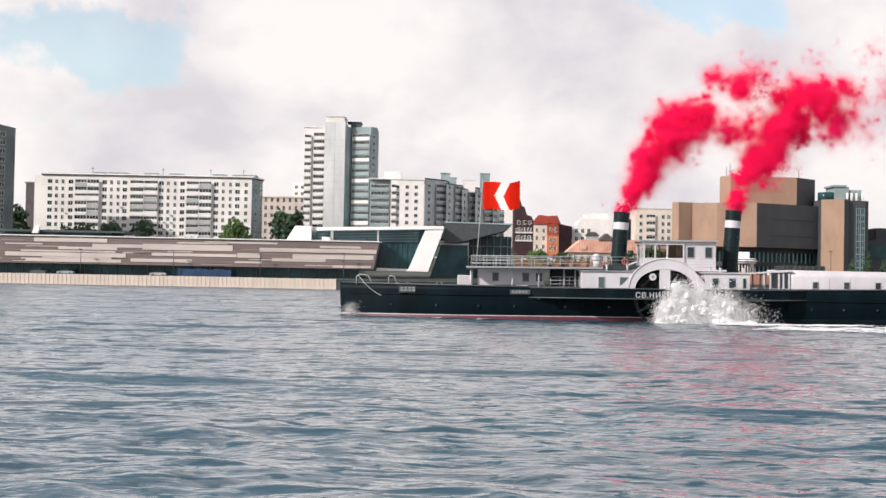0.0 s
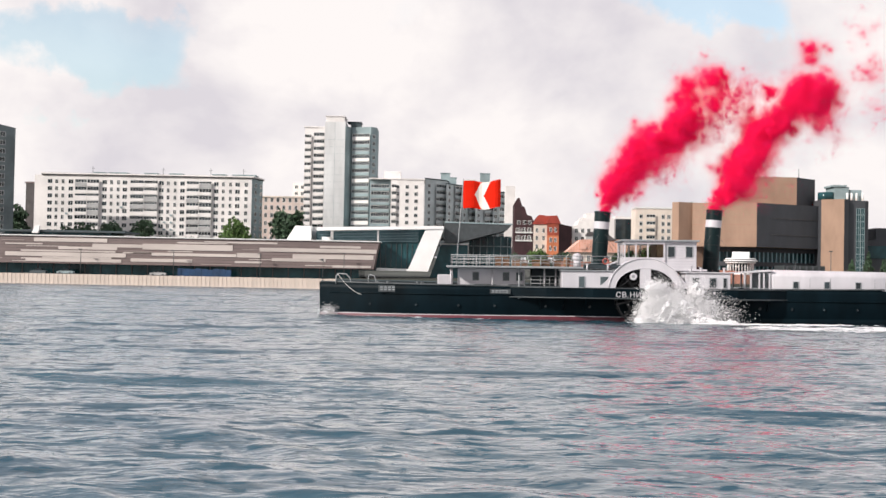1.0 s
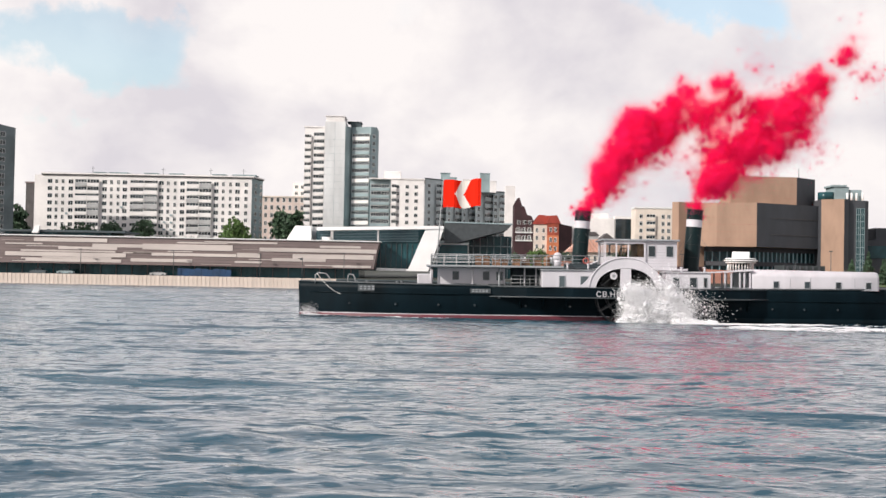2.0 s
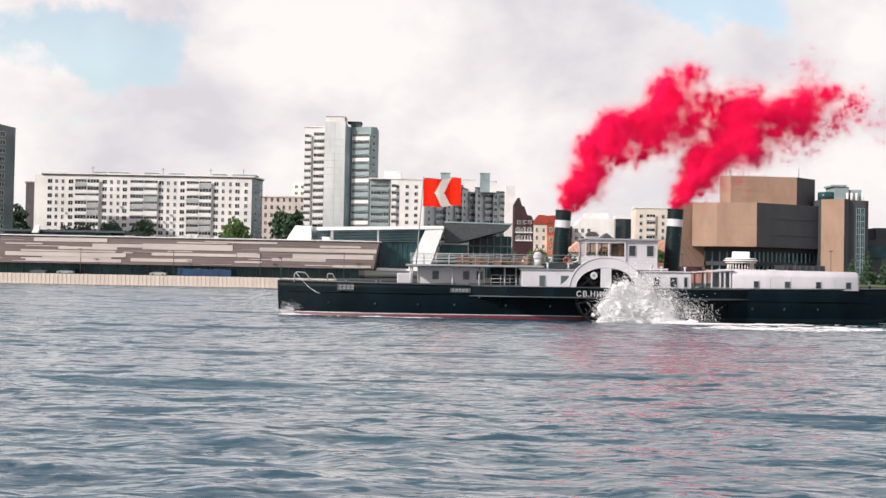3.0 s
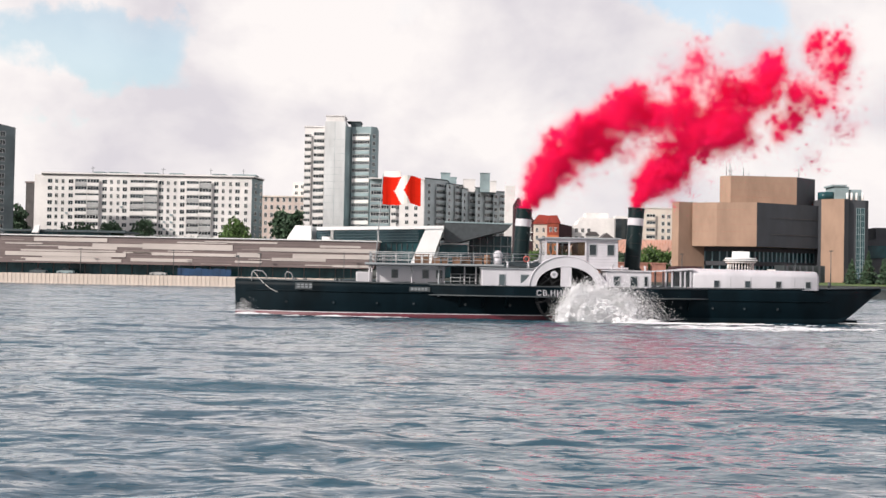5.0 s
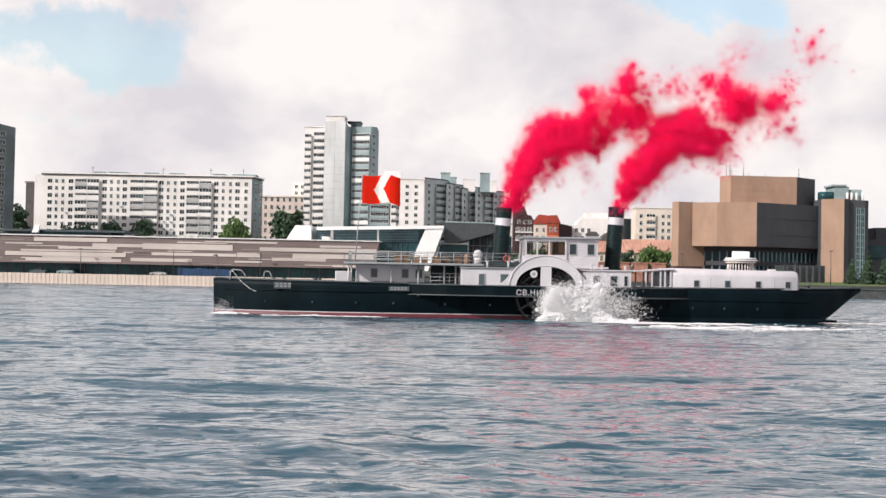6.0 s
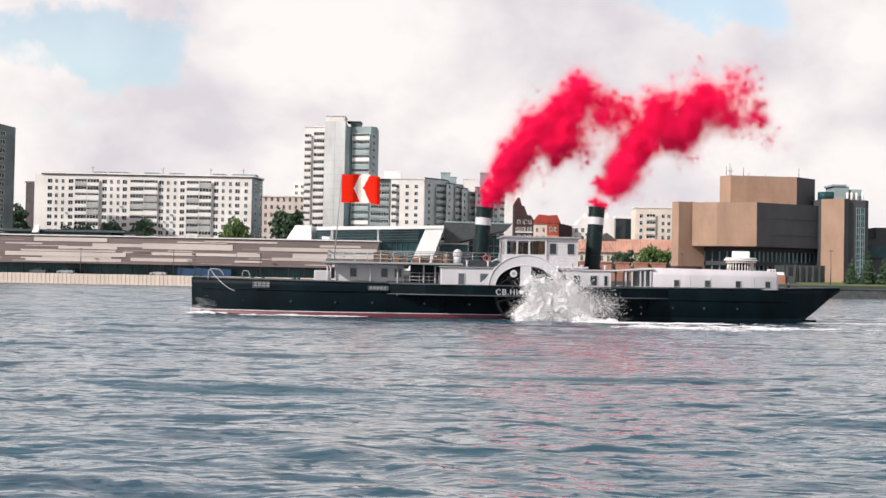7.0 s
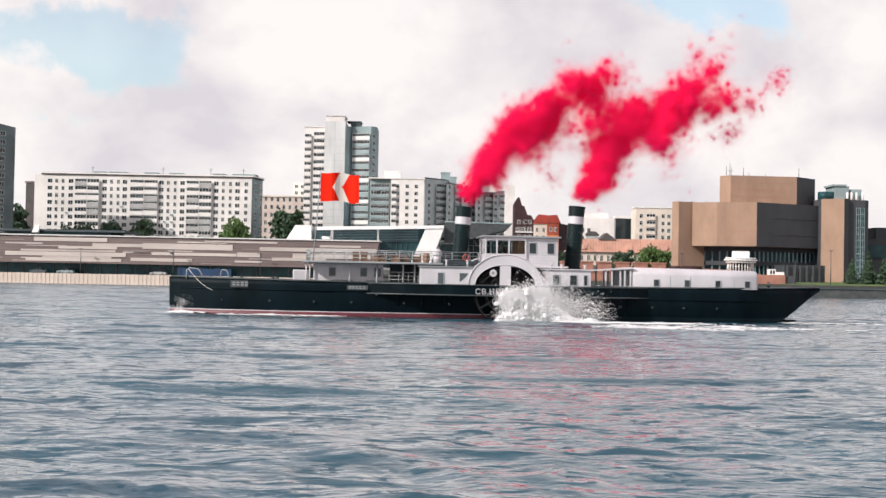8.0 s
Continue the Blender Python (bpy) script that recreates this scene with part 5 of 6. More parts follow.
def superstructure():
    # fore deckhouse under the long awning deck
    fore = house("fore_deckhouse", -16.3, -10.3, -3.4, 3.4, 2.85, 4.58, "ship_white", 0.05, "white fore deckhouse shaded by the awning deck")
    for x in (-15.0, -12.3, -9.9 - 1.2):
        pane(fore, x, x + 0.62, -3.42, 3.45, 4.25)
    for x0, x1 in ((-14.8, -12.9), (-11.8, -10.4)):
        bm = bmesh.new()
        box(bm, x0, x1, -3.9, -3.6, 2.95, 3.15)
        part("bench", bm, "steel_dark", fore)
    roof = house("awning_deck", -17.3, -2.0, -4.9, 4.9, 4.60, 4.78, "ship_shade_grey", 0.04, "grey upper deck over the fore part")
    bm = bmesh.new()
    rod(bm, (0, 0, 2.3), (0, 0, 4.62), 0.07, seg=8)
    post = mesh_of("post", bm, "ship_white")
    for x in (-16.9, -13.2, -10.85, -8.6, -7.6):
        put("post", post, ship, Matrix.Translation((x, -3.88, 0)))
        put("post", post, ship, Matrix.Translation((x, 3.88, 0)))
    bm = bmesh.new()
    rod(bm, (-10.85, -4.25, 0.9 + 1.0), (-10.85, -4.2, 4.7), 0.09, seg=8)
    part("stanchion", bm, "ship_shade_grey", ship)
    house("engine_casing", -9.6, -3, -1.6, 1.6, 2.9, 4.6, "panel_dark", 0.05)
    # low gallery rail in the open passage
    railing([(-9.8, -4.0), (-7.3, -4.0)], 0.95, 2.95, "passage_railing", 0.8)
    # cabins before and behind the paddle box
    fc = house("side_cabin", -7.2, -2.6, -6.0, -3.0, 2.93, 4.42, "ship_white", 0.05, "white cabin before the paddle box")
    for x in (-6.3 + 0.55, -2.2 - 1.7):
        pane(fc, x, x + (0.55 if x < -5 else 0.75), -6.03, 2.95, 3.95, "ship_shade_grey", "panel_dark", "door")
    bm = bmesh.new()
    box(bm, -7.35, -2.4, -6.15, -2.9, 4.42, 4.5)
    part("cabin_roof", bm, "ship_shade_grey", ship)
    for x in (-5.0, -3.2):
        bm = bmesh.new()
        rod(bm, (x, -5.8, 4.5), (x, -5.8, 4.95), 0.08, seg=8)
        rod(bm, (x, -5.8, 4.93), (x, -5.8, 5.03), 0.13, seg=8)
        part("ventilator", bm, "ship_white", ship)
    bm = bmesh.new()
    for x0, x1 in ((-5.3, -3.0), (-3.0, -1.9)):
        box(bm, x0, x1, -5.5, -5.4, 4.62, 4.98)
    part("skylight", bm, "glass_dark", ship)
    ac = house("side_cabin", 3.5, 7.4, -6.0, -2.5, 2.93, 4.35, "ship_white", 0.05, "white cabin behind the paddle box")
    for x, w in ((4.1, 0.6), (5.55, 0.65), (6.75, 0.35)):
        pane(ac, x, x + w, -6.03, 3.05, 3.95)
    bm = bmesh.new()
    box(bm, 3.3, 7.7, -6.15, -2.4, 4.35, 4.44)
    part("cabin_roof", bm, "ship_white", ship)
    for x in (4.0, 4.9, 6.9):
        bm = bmesh.new()
        rod(bm, (x, -5.7, 4.44), (x, -5.7, 4.75), 0.09, seg=8)
        rod(bm, (x, -5.7, 4.73), (x, -5.7, 4.83), 0.14, seg=8)
        part("ventilator", bm, "ship_white", ship)
    # bridge deck and wheelhouse
    house("bridge_deck", -2.0, 5.4, -4.4, 4.4, 4.52, 4.68, "ship_white", 0.04)
    wh = house("wheelhouse_aft_room", 2.0, 4.85, -2.25, 2.25, 4.68, 7.16, "ship_white", 0.04, "white planked cabin behind the wheelhouse")
    for x in (2.25, 3.85):
        pane(wh, x, x + 0.66, -2.28, 5.75, 6.75)
    bm = bmesh.new()
    for k in range(9):
        box(bm, 2.05, 4.8, -2.262, -2.25, 4.9 + k * 0.25, 4.915 + k * 0.25)
    part("plank_joints", bm, "ship_shade_grey", wh)
    # wheelhouse proper: glazed on all sides
    bm = bmesh.new()
    box(bm, -1.7, 2.0, -2.4, 2.4, 4.68, 5.72)
    fr = part("wheelhouse", bm, "ship_white", ship, "white glazed wheelhouse")
    for x in (-1.62, -0.62, 0.45, 1.93):
        for y in (-2.36, 2.36):
            bm = bmesh.new()
            box(bm, x - 0.07, x + 0.07, y - 0.03, y + 0.03, 5.72, 6.92)
            part("window_post", bm, "ship_white", fr)
    for y in (-1.2, 0, 1.2):
        bm = bmesh.new()
        box(bm, -1.69, -1.61, y - 0.07, y + 0.07, 5.72, 6.92)
        part("window_post", bm, "ship_white", fr)
    bm = bmesh.new()
    box(bm, -1.7, 1.99, -2.4, 2.4, 6.92, 7.155)
    part("lintel", bm, "ship_white", fr)
    for x0, x1 in ((-1.61, -0.69), (-0.55, 0.38), (0.52, 1.88)):
        for y in (-2.36, 2.36):
            bm = bmesh.new()
            box(bm, x0, x1, y - 0.01, y + 0.01, 5.74, 6.92)
            part("pane", bm, "ship_glass", fr)
    bm = bmesh.new()
    box(bm, 1.3, 1.9, -2.2, 2.2, 5.72, 6.9)
    part("back_wall", bm, "crate_wood", fr)
    bm = bmesh.new()
    rr = 0.48
    tube(bm, [(0.55, rr * math.cos(2 * math.pi * i / 20) - 1.0, 5.9 + rr * math.sin(2 * math.pi * i / 20)) for i in range(21)], 0.05)
    tube(bm, [(0.1 + 0.42 * math.cos(2 * math.pi * i / 20), -2.0, 6.1 + 0.42 * math.sin(2 * math.pi * i / 20)) for i in range(21)], 0.05)
    for i in range(4):
        a = math.pi * i / 4
        tube(bm, [(0.1 - 0.5 * math.cos(a), -2.0, 6.1 - 0.5 * math.sin(a)), (0.1 + 0.5 * math.cos(a), -2.0, 6.1 + 0.5 * math.sin(a))], 0.03)
    part("steering_wheel", bm, "crate_wood", fr)
    bm = bmesh.new()
    box(bm, -1.95, 5.05, -2.6, 2.6, 7.16, 7.32, 0, 0.04)
    part("wheelhouse_roof", bm, "ship_shade_grey", ship, "grey flat wheelhouse roof")
    bm = bmesh.new()
    box(bm, -0.95, -0.55, -2.5, -2.4, 5.0, 5.5)
    part("side_lamp", bm, "ring_red", fr)
    # aft: veranda, then the long round-roofed saloon
    ver = house("veranda", 8.4, 10.7, -3.6, 3.6, 2.95, 3.1, "ship_shade_grey", 0.02)
    for x in (8.45, 9.0, 9.75, 10.15, 10.65):
        for y in (-3.65, 3.5):
            bm = bmesh.new()
            box(bm, x - 0.07, x + 0.07, y, y + 0.15, 3.0, 4.42)
            part("veranda_post", bm, "ship_white", ver)
    for x0, x1 in ((8.52, 8.93), (9.07, 9.68), (9.82, 10.08), (10.22, 10.58)):
        bm = bmesh.new()
        box(bm, x0, x1, -3.58, -3.55, 3.05, 4.36)
        part("pane", bm, "ship_glass", ver)
    bm = bmesh.new()
    slab(bm, [(8.2, 4.40), (10.9, 4.58), (10.9, 4.70), (8.2, 4.48)], -3.75, 3.75)
    part("veranda_roof", bm, "ship_white", ver)
    bm = bmesh.new()
    n = 12
    prof = [(-3.6, 2.95), (-3.6, 4.0)] + [(-3.6 + 0.75 * (1 - math.cos(math.pi / 2 * i / n)), 4.0 + 0.62 * math.sin(math.pi / 2 * i / n)) for i in range(1, n + 1)]
    prof = prof + [(-y, z) for y, z in prof[::-1]]
    rings = []
    for x in (10.7, 10.9, 14.5, 14.6, 18.4, 18.5, 21.9, 22.1):
        lift = 0.12 * (22 - x) / 11
        k = 0.96 if x in (10.7, 22.1) else 1
        rings.append([bm.verts.new((x, y * k, 2.95 + (z - 2.95) * k * (1 + lift / 1.7))) for y, z in prof])
    for a, b in zip(rings, rings[1:]):
        for i in range(len(prof) - 1):
            bm.faces.new((a[i], b[i], b[i + 1], a[i + 1])).smooth = True
    bm.faces.new(rings[0])
    bm.faces.new(rings[-1][::-1])
    sal = part("saloon", bm, "ship_white", ship, "long white saloon with a rounded roof edge")
    for x in (12.7, 15.45, 18.2, 20.85):
        pane(sal, x, x + 0.52, -3.63, 3.08, 3.72, "ship_shade_grey")
    for x in (14.2, 16.0, 19.9):
        bm = bmesh.new()
        box(bm, x, x + 0.03, -3.615, -3.6, 2.98, 4.0)
        part("saloon_joint", bm, "ship_shade_grey", sal)
    # funnels
    for x, z0, z1, nm in ((-3.42, 4.7, 9.9, "fore"), (6.78, 4.3, 10.15, "aft")):
        top = Vector((x + (z1 - z0) * 0.067, 0, z1))
        foot = Vector((x, 0, z0))
        f = new("funnel")
        f.parent = ship
        f["label"] = "dark green raked funnel with a white band"
        d = top - foot

        def ringed(name, material, a, b, r, seg=32):
            bm = bmesh.new()
            rod(bm, foot + d * a, foot + d * b, r, r, seg, caps=False)
            part(name, bm, material, f)
        L_ = z1 - z0
        h0, h1 = 1 - 1.58 / L_, 1 - 0.92 / L_
        ringed("tube", "funnel_green", 0, h0, 0.71)
        ringed("white_band", "ship_white", h0, h1, 0.715)
        ringed("top_ring", "funnel_green", h1, 1.0, 0.72)
        ringed("liner", "wheel_iron", 0.2, 0.999, 0.66)
        ringed("rim", "funnel_green", 0.975, 1.003, 0.76)
        ringed("foot", "funnel_green", 0.0, 0.07, 0.86)
        for k in (0.25, 0.45):
            bm = bmesh.new()
            rod(bm, foot + d * k, foot + d * (k + 0.006), 0.725, 0.725, 32)
            part("seam", bm, "wheel_iron", f)
        for dy in (-2.4, 2.4):
            for dx in (-2.2, 2.6):
                bm = bmesh.new()
                tube(bm, [tuple(foot + d * 0.68 + Vector((0, 0.4 * dy / 2.4, 0))), (x + dx, dy, 4.75)], 0.012, 4)
                part("stay", bm, "steel_dark", f)


def ship_glass():
    m = bpy.data.materials.new("ship_glass")
    m.use_nodes = True
    p = m.node_tree.nodes["Principled BSDF"]
    p.inputs["Base Color"].default_value = (0.75, 0.82, 0.82, 1)
    p.inputs["Roughness"].default_value = 0.02
    p.inputs["Transmission Weight"].default_value = 1.0
    p.inputs["IOR"].default_value = 1.05
    return m


M["ship_glass"] = ship_glass()
superstructure()


def deck_fittings():
    railing([(-16.9, -3.85), (-2.1, -3.85)], 0.95, 4.78, "upper_railing", 1.15)
    railing([(-16.9, 3.85), (-2.1, 3.85)], 0.95, 4.78, "upper_railing", 1.15)
    railing([(-16.9, -3.85), (-16.9, 3.85)], 0.95, 4.78, "upper_railing", 1.3)
    # wooden tables, benches and casks on the upper deck
    rnd = random.Random(8)
    x = -13.0
    while x < -6.6:
        w = rnd.uniform(0.5, 1.1)
        h = rnd.uniform(0.55, 0.85)
        bm = bmesh.new()
        y = rnd.uniform(-3.0, -1.6)
        if rnd.random() < 0.3:
            rod(bm, (x + 0.3, y, 4.78), (x + 0.3, y, 4.78 + h / 2), 0.26, 0.32, 14)
            rod(bm, (x + 0.3, y, 4.78 + h / 2), (x + 0.3, y, 4.78 + h), 0.32, 0.26, 14)
            part("cask", bm, "crate_wood", ship)
        else:
            box(bm, x, x + w, y, y + 0.7, 4.78 + h - 0.08, 4.78 + h)
            for dx in (0.04, w - 0.12):
                box(bm, x + dx, x + dx + 0.08, y + 0.05, y + 0.65, 4.78, 4.78 + h - 0.08)
            box(bm, x + 0.1, x + w - 0.1, y + 0.1, y + 0.6, 4.78, 4.78 + h * 0.75)
            part("wooden_bench", bm, "crate_wood", ship)
        x += w + rnd.uniform(0.05, 0.35)
    bm = bmesh.new()
    rod(bm, (-5.6, -2.6, 4.78), (-5.6, -2.6, 5.35), 0.33, 0.33, 18)
    bmesh.ops.create_uvsphere(bm, u_segments=20, v_segments=10, radius=0.42, matrix=Matrix.Translation((-5.6, -2.6, 5.62)))
    part("cowl_ventilator", bm, "ship_white", ship, "white domed ventilator")
    for x in (-3.1,):
        bm = bmesh.new()
        tube(bm, [(x - 0.1 + 0.24 * math.cos(2 * math.pi * i / 18), -3.92, 5.3 + 0.24 * math.sin(2 * math.pi * i / 18)) for i in range(19)], 0.055)
        part("life_ring", bm, "ring_red", ship, "red life ring on the railing")
    # bow: hatch house, mooring frames, hose, staff
    house("windlass_cover", -18.15, -16.8, -1.9, 0.2, 3.0, 3.98, "ship_white", 0.10, "white box cover on the foredeck")
    for x, w, h in ((-27.1, 1.2, 0.95), (-24.3, 0.6, 0.85)):
        bm = bmesh.new()
        for y in (-1.0,):
            pts = [(x - w * 0.3, y, 3.0), (x - w * 0.28, y, 3.0 + h * 0.8), (x - w * 0.1, y, 3.0 + h), (x + w * 0.5, y, 3.0 + h * 0.94), (x + w * 0.75, y, 3.0 + h * 0.6), (x + w * 0.9, y, 3.0)]
            tube(bm, pts, 0.05)
        part("mooring_frame", bm, "rail_grey", ship)
    bm = bmesh.new()
    pts = []
    for i in range(15):
        u = i / 14
        pts.append((-27.3 + 2.3 * u, -half_breadth(-27.3 + 2.3 * u, 3) - 0.08, 3.9 - 3.0 * u + 1.15 * u * u))
    tube(bm, pts, 0.022)
    part("mooring_rope", bm, "rope", ship)
    bm = bmesh.new()
    rod(bm, (-28.8, 0, 3.1), (-28.75, 0, 5.25), 0.035, 0.02)
    part("jack_staff", bm, "steel_dark", ship)
    bm = bmesh.new()
    slab(bm, [(-28.77, 5.05), (-28.73, 5.05), (-28.73, 5.3), (-29.2, 5.22)], -0.02, 0.02)
    part("pennant", bm, "steel_dark", ship)
    bm = bmesh.new()
    for x in (-23.5, -22.6, -19.9, -19.5):
        rod(bm, (x, -2.2, 3.0), (x, -2.2, 3.3), 0.16, 0.2, 12)
    part("bollards", bm, "steel_dark", ship)
    # name boards with writing too small to read
    for x0, x1, z0, z1 in ((-24.0 + 0.6, -21.3, 2.35, 2.95), (-14.0 + 0.6, -11.6, 2.32, 2.72)):
        bm = bmesh.new()
        y = -half_breadth((x0 + x1) / 2, 2.6) - 0.05
        box(bm, x0, x1, y - 0.05, y + 0.05, z0, z1)
        bd = part("name_board", bm, "steel_dark", ship)
        for k in range(2):
            zz = z0 + (z1 - z0) * (0.25 + 0.35 * k)
            n = 5
            for i in range(n):
                bm = bmesh.new()
                a = x0 + 0.15 + (x1 - x0 - 0.3) * i / n
                box(bm, a, a + (x1 - x0) / n * 0.6, y - 0.06, y - 0.05, zz, zz + (z1 - z0) * 0.2)
                part("bar", bm, "ship_shade_grey", bd)
    # stern: rudder and capstan
    bm = bmesh.new()
    slab(bm, [(24.6, -0.9), (27.4, -0.9), (27.5, 0.26), (25.2, 0.32)], -0.16, 0.16)
    part("rudder", bm, "hull_black", ship, "black rudder blade at the waterline")
    bm = bmesh.new()
    rod(bm, (24.6, -1, 3.1), (24.6, -1, 3.7), 0.12, seg=8)
    part("capstan", bm, "steel_dark", ship)
    # flag pole
    bm = bmesh.new()
    rod(bm, (-16.75, -1.0, 4.78), (-16.2, -1.0, 12.75), 0.06, 0.04)
    part("flag_pole", bm, "rail_grey", ship)


deck_fittings()
for ob in ship.children:
    kind_ = ob.name.split(".")[0]
    if kind_.startswith(("wheelhouse", "bridge_deck", "flag_pole")):
        ob.location.x += 0.3
    if kind_ in ("veranda", "saloon", "stern_railing"):
        ob.location.x += 0.7

# the flag, in stiff upright strips hinged one on another
FLAG_N, FLAG_W, FLAG_H = 14, 3.55, 2.5
flag = new("flag")
flag.parent = ship
flag["label"] = "red flag with a white chevron"
flag.matrix_basis = pose(-15.92, -1.0, 10.05)


def flag_strips():
    out = []
    hh, a, k, w = FLAG_H / 2, 1.10, 0.50, 0.88
    dw = FLAG_W / FLAG_N
    for s in range(FLAG_N):
        bm = bmesh.new()
        for x0, x1 in ((s * dw, (s + 0.5) * dw), ((s + 0.5) * dw, (s + 1.09) * dw)):
            qo = [min(max((x - a) / k, 0), hh) for x in (x0, x1)]
            qi = [min(max((x - a - w) / k, 0), hh) for x in (x0, x1)]
            for lo, hi, mi in ((qo, (hh, hh), 0), (qi, qo, 1), ((0, 0), qi, 0)):
                if hi[0] - lo[0] < 1e-5 and hi[1] - lo[1] < 1e-5:
                    continue
                for sg in (1, -1):
                    ol = [(x0 - s * dw, hh + sg * lo[0]), (x1 - s * dw, hh + sg * lo[1]), (x1 - s * dw, hh + sg * hi[1]), (x0 - s * dw, hh + sg * hi[0])]
                    uniq = []
                    for p in ol:
                        if all(abs(p[0] - u[0]) + abs(p[1] - u[1]) > 1e-5 for u in uniq):
                            uniq.append(p)
                    if len(uniq) > 2:
                        slab(bm, uniq if sg > 0 else uniq[::-1], -0.006, 0.006, mi)
        bmesh.ops.remove_doubles(bm, verts=bm.verts, dist=1e-4)
        ob = part("flag_strip", bm, ("flag_red", "flag_white"), flag)
        out.append(ob)
    return out


strips = flag_strips()

# ---- foam and spray ----
wake = thing("wake_foam", "white foam trailing along the steamer's side", "foam")
spray = thing("paddle_spray", "white water thrown up behind the paddle wheel", "water spray")
bow_spray = thing("bow_spray", "small white splash at the stem", "water spray")


def foam_patch(parent, x0, x1, y0, y1, thr, h, seed, step=0.16, taper=True):
    """Ragged sheets of foam lying on the water."""
    nx, ny = int((x1 - x0) / (step * 2)), int((y1 - y0) / step)
    verts, idx, faces = [], {}, []

    def val(i, j):
        x, y = x0 + (x1 - x0) * i / nx, y0 + (y1 - y0) * j / ny
        n = noise.fractal(Vector((x * 0.5 + seed, y * 1.9, seed * 0.7)), 0.7, 2.1, 6)
        edge = 1 - abs(2 * j / ny - 1) ** 2
        end = min(1, 4 * i / nx, 2.2 * (nx - i) / nx) if taper else 1
        return x, y, n * 0.55 + 0.8 * edge * end - 0.45

    for i in range(nx):
        for j in range(ny):
            q = [(i, j), (i + 1, j), (i + 1, j + 1), (i, j + 1)]
            vs = [val(*k) for k in q]
            if sum(v[2] for v in vs) / 4 < thr:
                continue
            f = []
            for k, v in zip(q, vs):
                if k not in idx:
                    idx[k] = len(verts)
                    verts.append((v[0], v[1], 0.03 + h * max(0, v[2] - thr + 0.1) + 0.04 * noise.noise(Vector((v[0] * 3, v[1] * 5, seed)))))
                f.append(idx[k])
            faces.append(f)
    me = bpy.data.meshes.new("foam_sheet")
    me.from_pydata(verts, [], faces)
    me.polygons.foreach_set("use_smooth", [True] * len(me.polygons))
    me.materials.append(M["foam"])
    ob = new("foam_sheet", me)
    ob.parent = parent
    ob["kind"] = "stuff"
    return ob


foam_patch(wake, -1.0, 25, -12.0, -5.4, 0.20, 0.12, 3.1, 0.08)
foam_patch(wake, 1, 32, -24.0, -9.0, 0.22, 0.04, 7.7, 0.09)
foam_patch(wake, 20, 44, -6.0, 2.0, 0.36, 0.08, 5.2, 0.10)
foam_patch(wake, -27.5, -10, -5.1, -3.0, 0.20, 0.22, 9.4, 0.08)
foam_patch(wake, -29.6, -24, -2.6, 0.6, 0.05, 0.3, 1.4)


def drop_cloud(n, sx, sy, sz, r0, r1, seed, blobs=0, rb=0.25):
    """One throw of water: many drops and ragged ropes of froth, in one mesh."""
    rnd = random.Random(seed)
    verts, faces = [], []
    for i in range(n):
        c = Vector((rnd.gauss(0, sx), rnd.gauss(0, sy), rnd.gauss(0, sz)))
        r = r0 + (r1 - r0) * rnd.random() ** 4
        q = Euler((rnd.uniform(0, 6), rnd.uniform(0, 6), rnd.uniform(0, 6))).to_matrix()
        b = len(verts)
        el = rnd.uniform(0.8, 2.4)
        for v in ((1, 0, 0), (-1, 0, 0), (0, 1, 0), (0, -1, 0), (0, 0, el), (0, 0, -el)):
            verts.append(c + q @ (Vector(v) * r))
        for t in ((0, 2, 4), (2, 1, 4), (1, 3, 4), (3, 0, 4), (2, 0, 5), (1, 2, 5), (3, 1, 5), (0, 3, 5)):
            faces.append(tuple(b + k for k in t))
    bm = bmesh.new()
    for i in range(blobs):
        c = Vector((rnd.gauss(0, sx * 0.6), rnd.gauss(0, sy * 0.6), rnd.gauss(0, sz * 0.6)))
        r = rb * rnd.uniform(0.5, 1.2)
        o = rnd.uniform(0, 50)
        res = bmesh.ops.create_icosphere(bm, subdivisions=3, radius=1)
        el = Vector((rnd.uniform(0.7, 1.3), 0.8, rnd.uniform(0.7, 1.6)))
        for v in res["verts"]:
            k = 1 + 0.75 * noise.fractal(v.co * 1.7 + Vector((o, 0, 0)), 0.8, 2.2, 4)
            v.co = c + Vector((v.co.x * el.x, v.co.y * el.y, v.co.z * el.z)) * r * k
    base = len(verts)
    bm.verts.index_update()
    verts += [v.co.copy() for v in bm.verts]
    faces += [tuple(base + v.index for v in f.verts) for f in bm.faces]
    bm.free()
    me = bpy.data.meshes.new("spray_clump")
    me.from_pydata([tuple(v) for v in verts], [], faces)
    me.materials.append(M["foam"])
    return me


def throws(parent, count, meshes, spot, seed):
    rnd = random.Random(seed)
    out = []
    for i in range(count):
        ob = new("spray_clump", meshes[i % len(meshes)])
        ob.parent = parent
        ob["kind"] = "stuff"
        x, y, dx, top = spot(rnd)
        T = rnd.uniform(0.75, 1.35)
        ph = rnd.random()
        rows = []
        k = -1
        turn = rnd.uniform(-60, 60)
        while True:
            done = False
            for f, u, z in ((0.0, 0.0, -0.7), (0.18, 0.22, 0.55 * top), (0.40, 0.48, top), (0.62, 0.76, 0.60 * top), (0.82, 1.0, -0.8), (0.91, 0.5, -2.2)):
                t = (k + ph + f) * T
                if t > 9.5:
                    done = True
                if -0.8 < t < 9.5:
                    rows.append((t, pose(x + dx * u, y, z, 0, turn * u, 0)))
            k += 1
            if done:
                break
        out.append((ob, rows))
    return out


